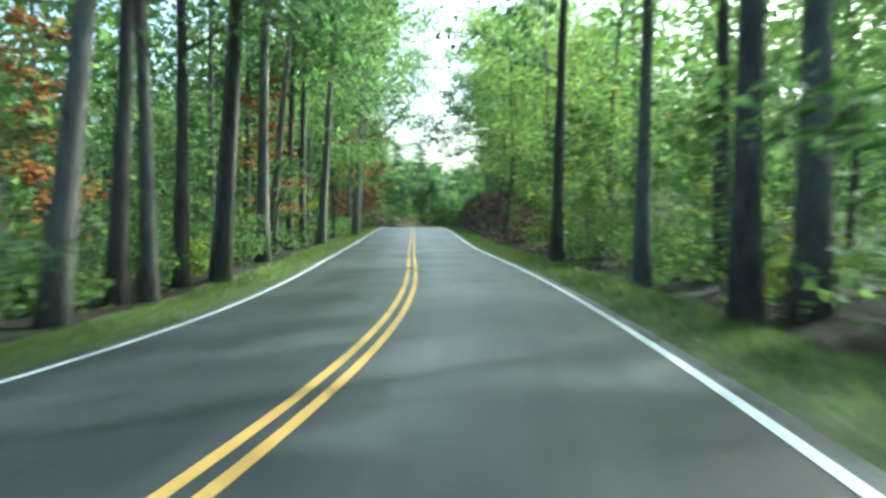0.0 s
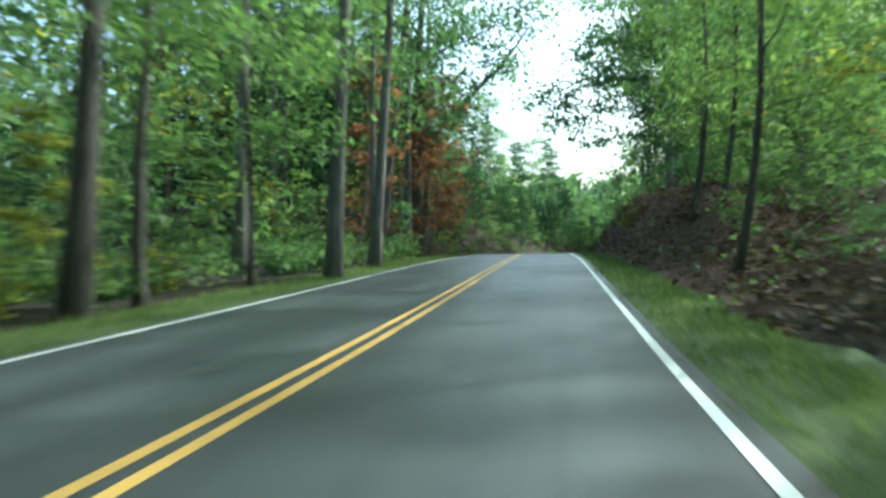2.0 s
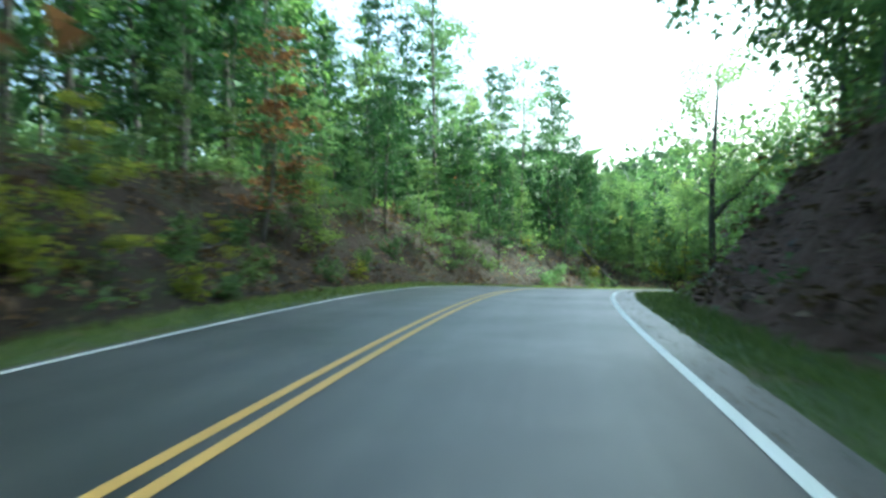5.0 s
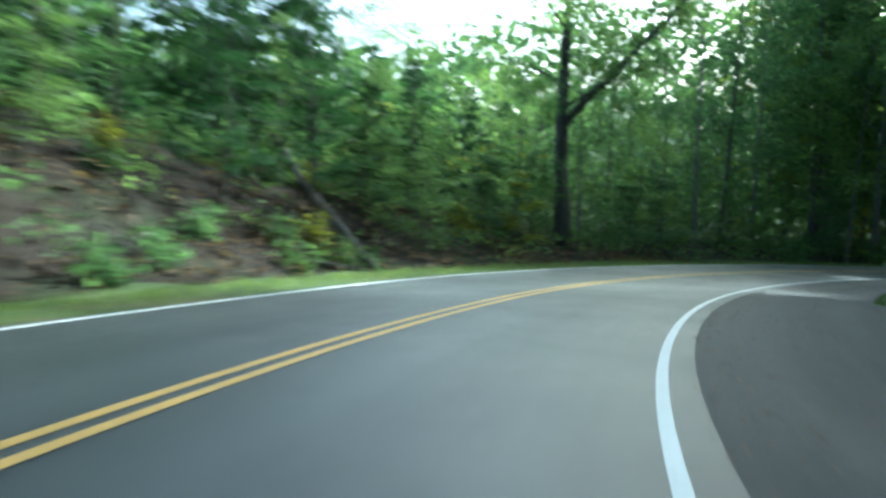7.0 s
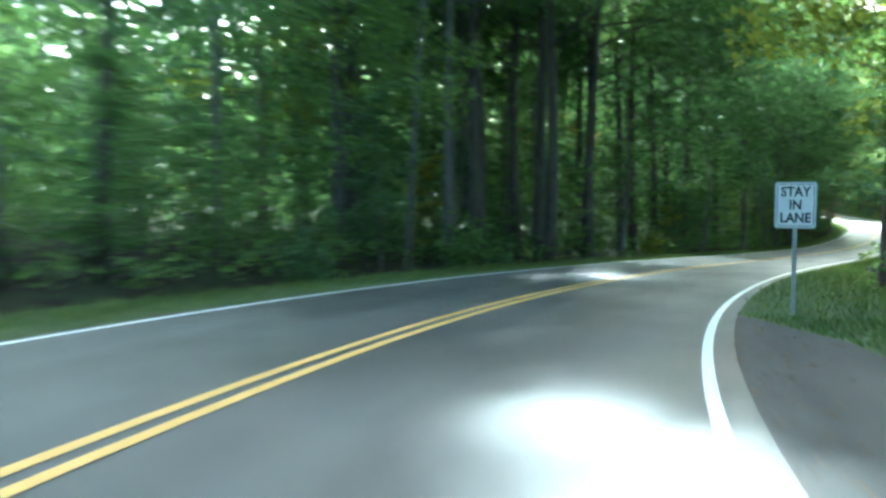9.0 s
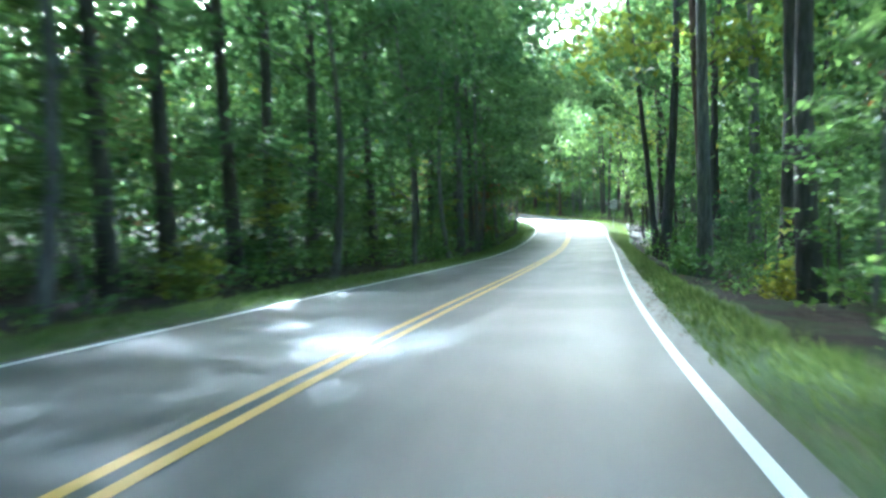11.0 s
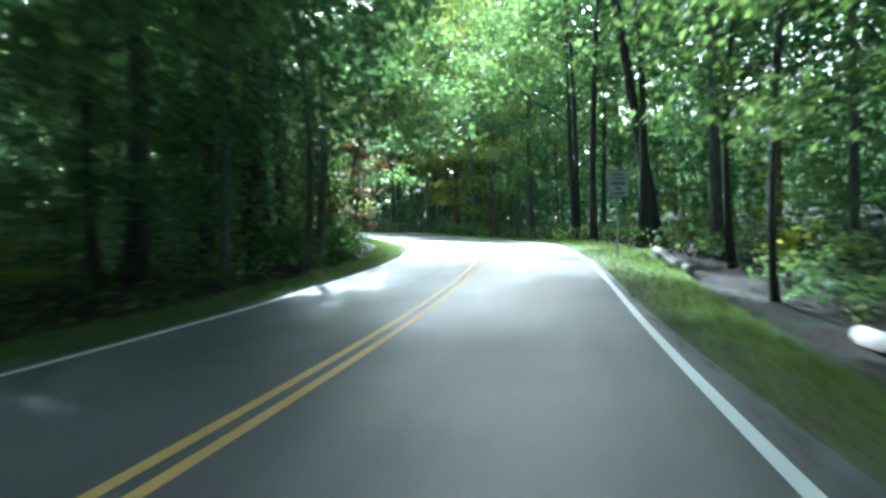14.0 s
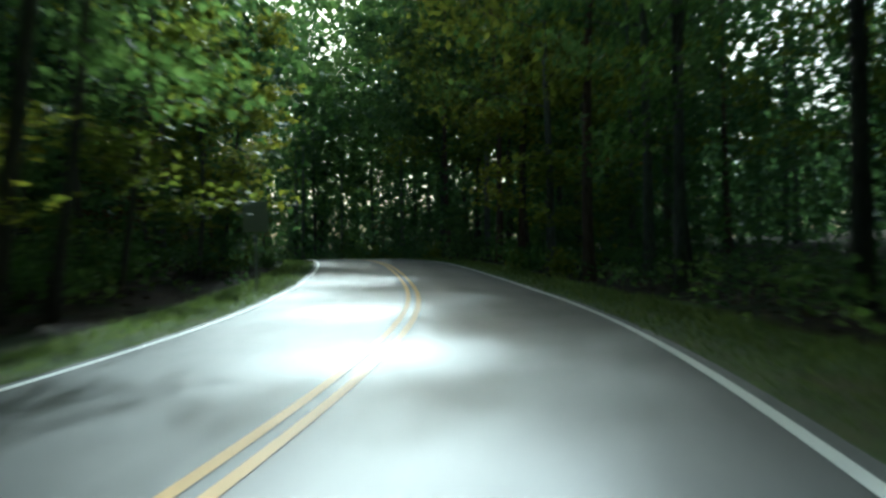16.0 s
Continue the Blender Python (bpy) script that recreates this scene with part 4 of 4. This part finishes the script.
clumps("woods", "tall dark crowns where the road bends away", 66, 1700, 20, 4.5, 32.0, 8.0, 27.0, 1.2, 0.5, LEAF_GREEN, 0.5, 280, 318, (1,))
clumps("woods", "dark leafy crowns beside the far bend", 67, 1300, 20, 5.5, 20.0, 3.0, 20.0, 1.0, 0.38, LEAF_GREEN, 0.5, 262, 316, (-1,))
clumps("woods", "dense low understorey deep in the woods", 71, 1300, 20, 9.5, 25.0, 0.2, 5.5, 0.7, 0.22, LEAF_GREEN, 0.6, 116, 182, (-1,))
clumps("woods", "dark leafy thicket on the bank before the bend", 72, 750, 20, 5.6, 15.0, 0.2, 6.5, 0.6, 0.2, LEAF_GREEN, 0.6, 204, 240, (-1,))
clumps("woods", "leafy thicket where the road bends away", 73, 1100, 18, 4.8, 30.0, 0.2, 5.5, 0.7, 0.3, LEAF_GREEN, 0.6, 276, 318, (1,))
clumps("woods", "leafy thicket beside the far bend", 74, 700, 18, 4.8, 22.0, 0.2, 5.5, 0.7, 0.28, LEAF_GREEN, 0.6, 256, 318, (-1,))
clumps("woods", "leafy middle storey of the dark woods", 75, 900, 20, 11.0, 26.0, 3.0, 13.0, 0.9, 0.3, LEAF_GREEN, 0.55, 148, 206, (-1,))
clumps("undergrowth", "dead brown leaves and brush on the cut bank", 62, 1500, 14, 4.7, 11.0, 0.0, 0.1, 0.3, 0.15, LEAF_DEAD, 0.75, 30, 92, (1,), True)
clumps("undergrowth", "dead brown leaves under the trees", 63, 1200, 12, 4.9, 10.0, 0.0, 0.08, 0.35, 0.15, LEAF_DEAD, 0.8, 60, 130, (-1,), True)
clumps("undergrowth", "dead brown leaves behind the verge", 64, 1200, 12, 5.2, 10.0, 0.0, 0.06, 0.35, 0.14, LEAF_DEAD, 0.85, 165, 260, (-1, 1))

# woods farther off
def far_woods():
    r = np.random.default_rng(77)
    xs, ys = r.uniform(-75, 230, 13500), r.uniform(-75, 270, 13500)
    s, off, z, b = nearest(xs, ys)
    ok = ((np.abs(off) > 20) | (s > 300) & (np.abs(off) > 5)) & (np.abs(off) < 50 + 8 * r.random(len(xs))) & ~on_apron(s, off)
    xs, ys, s, off, h = xs[ok], ys[ok], s[ok], off[ok], land(s, off, z, b, xs, ys)[ok]
    cs = []
    for x, y, zz, ss, oo in zip(xs, ys, h, s, off):
        k, top = 28, min(21 * stature(ss, oo), height_limit(x, y))
        cs.append(np.array([x, y, zz]) + np.stack([r.normal(size=k) * 1.3, r.normal(size=k) * 1.3, 0.2 + top * r.random(k) ** 1.15], 1))
    ob = new("far_woods", leaf_mesh("far_woods", np.concatenate(cs), 0.66, FAR, r, 0.3))
    tagged(ob, "green far woods behind the roadside trees", "woods", kind="stuff")
    verts, faces = [], []
    for x, y, zz, ss, oo in list(zip(xs, ys, h, s, off))[::8]:
        tube(verts, faces, [(x, y, zz - 0.5), (x + r.normal() * 0.5, y + r.normal() * 0.5, zz + 17 * stature(ss, oo))], [0.2, 0.07], 5)
    tagged(mesh_ob("far_trunks", verts, faces, BARK_DARK), "dark trunks of the far woods", "woods", kind="stuff")
    # and on to where nothing but the tops of the woods would show
    xs, ys = r.uniform(-190, 330, 9000), r.uniform(-200, 370, 9000)
    s, off, z, b = nearest(xs, ys)
    mid = np.hypot(xs - 70, ys - 85)
    ok = (np.abs(off) > 52) & (mid < 235 + 20 * np.sin(np.arctan2(ys - 85, xs - 70) * 5) + r.normal(size=len(xs)) * 12)
    xs, ys, h = xs[ok], ys[ok], land(s, off, z, b, xs, ys)[ok]
    k = 13
    c = np.repeat(np.stack([xs, ys, h], 1), k, 0)
    c += np.stack([r.normal(size=len(c)) * 2.2, r.normal(size=len(c)) * 2.2, 1 + 15 * r.random(len(c)) ** 0.7], 1)
    tagged(new("far_woods", leaf_mesh("far_woods", c, 2.4, FAR, r, 0.4)), "unbroken green woods in the distance", "woods", kind="stuff")


far_woods()


# ---- grass tufts along the verges ----
def tufts(name, side, s0, s1, count, seed, behind_apron=False):
    r = np.random.default_rng(seed)
    s = r.uniform(s0, s1, count)
    reach = np.array([grass_reach(side)(v) for v in s])
    edge = np.array([road_edge(v) if side > 0 else 3.14 for v in s])
    if behind_apron:
        edge = np.maximum(3.1, curve_of(APRON, s))
        reach = np.maximum(edge + 1.8, np.interp(s, (97, 104), (8.5, 5.0)))
    off = side * (edge - 0.04 + (reach - edge + 0.1) * r.random(count) ** 0.8)
    x, y, z, b, p = station(s)
    X, Y = x + off * np.cos(p), y + off * np.sin(p)
    h = land(s, off, z, b, X, Y)
    t = r.uniform(0, 6.28, count)
    tall = r.uniform(0.05, 0.17, count) * (0.5 + 0.8 * np.clip((np.abs(off) - edge) / (reach - edge + 0.1), 0, 1))
    wide = r.uniform(0.012, 0.03, count)
    dx, dy = np.cos(t) * wide, np.sin(t) * wide
    lx, ly = r.normal(size=count) * tall * 0.5, r.normal(size=count) * tall * 0.5
    v = np.stack([np.stack([X - dx, Y - dy, h - 0.02], 1), np.stack([X + dx, Y + dy, h - 0.02], 1), np.stack([X + lx, Y + ly, h + tall], 1)], 1).reshape(-1, 3)
    me = bpy.data.meshes.new(name)
    me.from_pydata(v.tolist(), [], np.arange(count * 3).reshape(-1, 3).tolist())
    me.materials.append(GRASS)
    tagged(new(name, me), "tufts of green roadside grass", "grass", kind="stuff")


tufts("grass", -1, -8, 290, 52000, 5)
tufts("grass", 1, -8, 98, 22000, 6)
tufts("grass", 1, 137, 290, 34000, 8)
tufts("grass", 1, 97.6, 137.5, 16000, 9, True)


# ---- dead leaves and grit blown against the road's edges ----
def debris(name, side, s0, s1, o0, o1, count, seed, label, material, size):
    r = np.random.default_rng(seed)
    s = r.uniform(s0, s1, count) + 0.8 * np.sin(r.integers(0, 40, count))
    off = side * (o0 + (o1 - o0) * r.random(count) ** 1.4)
    x, y, z, b, p = station(s)
    X, Y = x + off * np.cos(p), y + off * np.sin(p)
    c = np.stack([X, Y, z - off * b + 0.014], 1)
    tagged(new(name, leaf_mesh(name, c, size, material, r, 0.93, 1.4)), label, "debris", kind="stuff")


debris("debris", 1, 100, 138, 3.2, 5.0, 1000, 81, "brown dead leaves strewn over the lay-by", LEAF_DEAD, 0.042)
debris("debris", 1, 160, 214, 3.08, 3.5, 900, 82, "brown dead leaves along the asphalt edge", LEAF_DEAD, 0.05)
debris("debris", -1, -6, 290, 3.05, 3.3, 1500, 83, "dry leaves and grit along the edge line", LEAF_DEAD, 0.04)
debris("debris", 1, -6, 97, 3.05, 3.4, 700, 84, "dry leaves and grit on the road's edge", LEAF_DEAD, 0.045)


# ---- signs ----
def box(w, d, h, at=(0, 0, 0), bevel=0.0):
    bm = bmesh.new()
    bmesh.ops.create_cube(bm, size=1, matrix=Matrix.Translation(at) @ Matrix.Diagonal((w, d, h, 1)))
    if bevel:
        bmesh.ops.bevel(bm, geom=bm.edges[:], offset=bevel, segments=2, affect="EDGES")
    return bm


def plate(w, h, r, thick, y):
    """A sheet with rounded corners standing in the xz plane."""
    bm = bmesh.new()
    ring = []
    for cx, cz, a0 in ((1, 1, 0), (-1, 1, 90), (-1, -1, 180), (1, -1, 270)):
        for k in range(5):
            a = radians(a0 + k * 22.5)
            ring.append(bm.verts.new((cx * (w / 2 - r) + r * math.cos(a), y, cz * (h / 2 - r) + r * math.sin(a))))
    face = bm.faces.new(ring)
    ext = bmesh.ops.extrude_face_region(bm, geom=[face])
    bmesh.ops.translate(bm, verts=[v for v in ext["geom"] if isinstance(v, bmesh.types.BMVert)], vec=(0, thick, 0))
    bmesh.ops.recalc_face_normals(bm, faces=bm.faces[:])
    return bm


def lettering(text, size, x, z, y, parent, bold=0.0):
    cu = bpy.data.curves.new("lettering", "FONT")
    cu.body, cu.size, cu.align_x, cu.align_y, cu.extrude, cu.offset = text, size, "CENTER", "CENTER", 0.0015, bold
    tmp = new("lettering", cu)
    bpy.context.view_layer.update()
    me = bpy.data.meshes.new_from_object(tmp.evaluated_get(bpy.context.evaluated_depsgraph_get()))
    bpy.data.objects.remove(tmp)
    me.materials.clear()
    me.materials.append(SIGN_BLACK)
    ob = new("lettering", me)
    ob.parent = parent
    ob.matrix_basis = pose(x, y, z, 90, 0, 0) @ Matrix.Diagonal((0.86, 1, 1, 1))
    return tagged(ob, "black letters")


def road_sign(s, off, w, h, bottom, lines, label, turn, back=False, tilt=0.0):
    sign = tagged(new("road_sign"), label, "road sign")
    post = box(0.055, 0.03, bottom + h + 0.7, (0, 0.025, (bottom + h - 0.7) / 2), 0.004)
    part("post", post, STEEL, sign, "grey galvanised steel post")
    panel = part("panel", plate(w, h, 0.035, 0.004, 0.0), SIGN_BACK if back else SIGN_WHITE, sign)
    panel.location = (0, 0.0, bottom + h / 2)
    part("border", plate(w + 0.03, h + 0.03, 0.045, 0.004, 0.004), STEEL, sign).location = (0, 0.0, bottom + h / 2)
    for z in (0.3, -0.3):
        b = bmesh.new()
        bmesh.ops.create_cone(b, cap_ends=True, segments=8, radius1=0.012, radius2=0.009, depth=0.012, matrix=pose(0, -0.005, z * h * 1.3, 90))
        part("bolt", b, STEEL, panel)
    if lines:
        rim = plate(w - 0.03, h - 0.03, 0.028, 0.0008, -0.001)
        inner = plate(w - 0.05, h - 0.05, 0.02, 0.0012, -0.0022)
        part("rim", rim, SIGN_BLACK, panel, "thin black outline")
        part("field", inner, SIGN_WHITE, panel)
    for text, size, z in lines:
        lettering(text, size, 0, z, -0.0042, panel, size * 0.028)
    x, y, _, _, p = station(s)
    x, y = float(x + off * np.cos(p)), float(y + off * np.sin(p))
    sign.matrix_basis = pose(x, y, land_at(x, y), 0, tilt, math.degrees(p) + turn)
    return sign


road_sign(138.1, 3.88, 0.5, 0.61, 1.22, (("STAY", 0.185, 0.18), ("IN", 0.185, 0.0), ("LANE", 0.185, -0.18)), "white rectangular sign reading STAY IN LANE on the verge", -2)
road_sign(222.6, 3.95, 0.6, 0.74, 1.72, (("HIGHWAY", 0.1, 0.26), ("LITTERING", 0.1, 0.14), ("$500.00", 0.15, 0.0), ("FINE", 0.1, -0.14), ("MAXIMUM", 0.1, -0.27)), "white littering fine sign on a grey post", 4, tilt=1.5)
road_sign(252.0, -3.9, 0.6, 0.75, 1.5, (), "small pale road sign on a thin post", 0, back=True)


# ---- dead wood ----
def log(name, a, b, r0, r1, seed, label, twigs=0, lift=0.0, material=None):
    r = np.random.default_rng(seed)
    verts, faces = [], []
    n = 9
    za, zb = land_at(*a[:2]) + a[2], land_at(*b[:2]) + b[2]
    A, B = Vector((a[0], a[1], za)), Vector((b[0], b[1], zb))
    length = (B - A).length
    pts = [A.lerp(B, i / (n - 1)) + Vector(r.normal(size=3)) * 0.012 * min(length, 3.5) * (0 < i < n - 1) for i in range(n)]
    org = pts[0].copy()
    pts = [q - org for q in pts]
    tube(verts, faces, pts, [r0 + (r1 - r0) * i / (n - 1) for i in range(n)], 8)
    for _ in range(twigs):
        q = pts[r.integers(1, n)]
        t, tr = limb(r, q, r.normal(size=3) + np.array([0, 0, 0.5]), r.uniform(0.4, 1.1), 0.022, 0.35, 4)
        tube(verts, faces, t, tr, 4, grown=True)
    ob = mesh_ob(name, verts, faces, material or DEADWOOD, smooth=True)
    ob.location = org
    return tagged(ob, label, "log")


log("fallen_tree", (-3.4, 114.4, 0.1), (-11.2, 123.4, 6.0), 0.115, 0.05, 3, "dead dark tree leaning over the bank", 9, material=BARK_DARK)
log("log", (89.8, 149.6, 0.1), (78.4, 146.4, 0.1), 0.15, 0.12, 4, "pale bleached fallen log lying behind the verge", 2, material=PALEWOOD)
log("log", (101.5, 155.2, 0.12), (94.8, 152.9, 0.12), 0.12, 0.09, 5, "weathered fallen log on the forest edge", 4)
log("dead_branch", (4.6, 42.2, 0.1), (5.6, 44.6, 0.25), 0.07, 0.03, 6, "bleached dead branch on the soil bank", 8)
log("dead_branch", (4.4, 40.4, 0.05), (6.2, 41.4, 0.5), 0.06, 0.02, 7, "bleached dead branch on the soil bank", 6)
log("dead_branch", (3.6, 51.0, 0.1), (6.4, 47.0, 0.3), 0.09, 0.04, 8, "dead trunk lying across the soil bank", 5)
log("dead_branch", (98.8, 153.6, 0.1), (101.8, 154.2, 0.35), 0.03, 0.015, 9, "thin dead branches behind the sign", 7)

# fallen branches and brush on the cut bank
r2 = np.random.default_rng(61)
for k in range(16):
    s, off = r2.uniform(36, 86), r2.uniform(5.6, 9.0)
    a = on_road(s, off)
    t = r2.uniform(0, 6.28)
    n = r2.uniform(1.0, 2.6)
    log("dead_branch", (a.x, a.y, 0.05), (a.x + n * math.cos(t), a.y + n * math.sin(t), 0.12), r2.uniform(0.025, 0.06), 0.012, 70 + k, "grey dead branch lying on the soil bank", int(r2.integers(2, 6)), material=DEADWOOD if k % 3 else BARK_GREY)
for k in range(14):
    s, off = r2.uniform(38, 92), -r2.uniform(5.4, 9.0)
    a = on_road(s + 26, off)
    t = r2.uniform(0, 6.28)
    n = r2.uniform(0.9, 2.4)
    log("dead_branch", (a.x, a.y, 0.05), (a.x + n * math.cos(t), a.y + n * math.sin(t), 0.1), r2.uniform(0.02, 0.05), 0.012, 95 + k, "thin dead branch lying on the leafy bank", int(r2.integers(2, 5)), material=BARK_GREY)
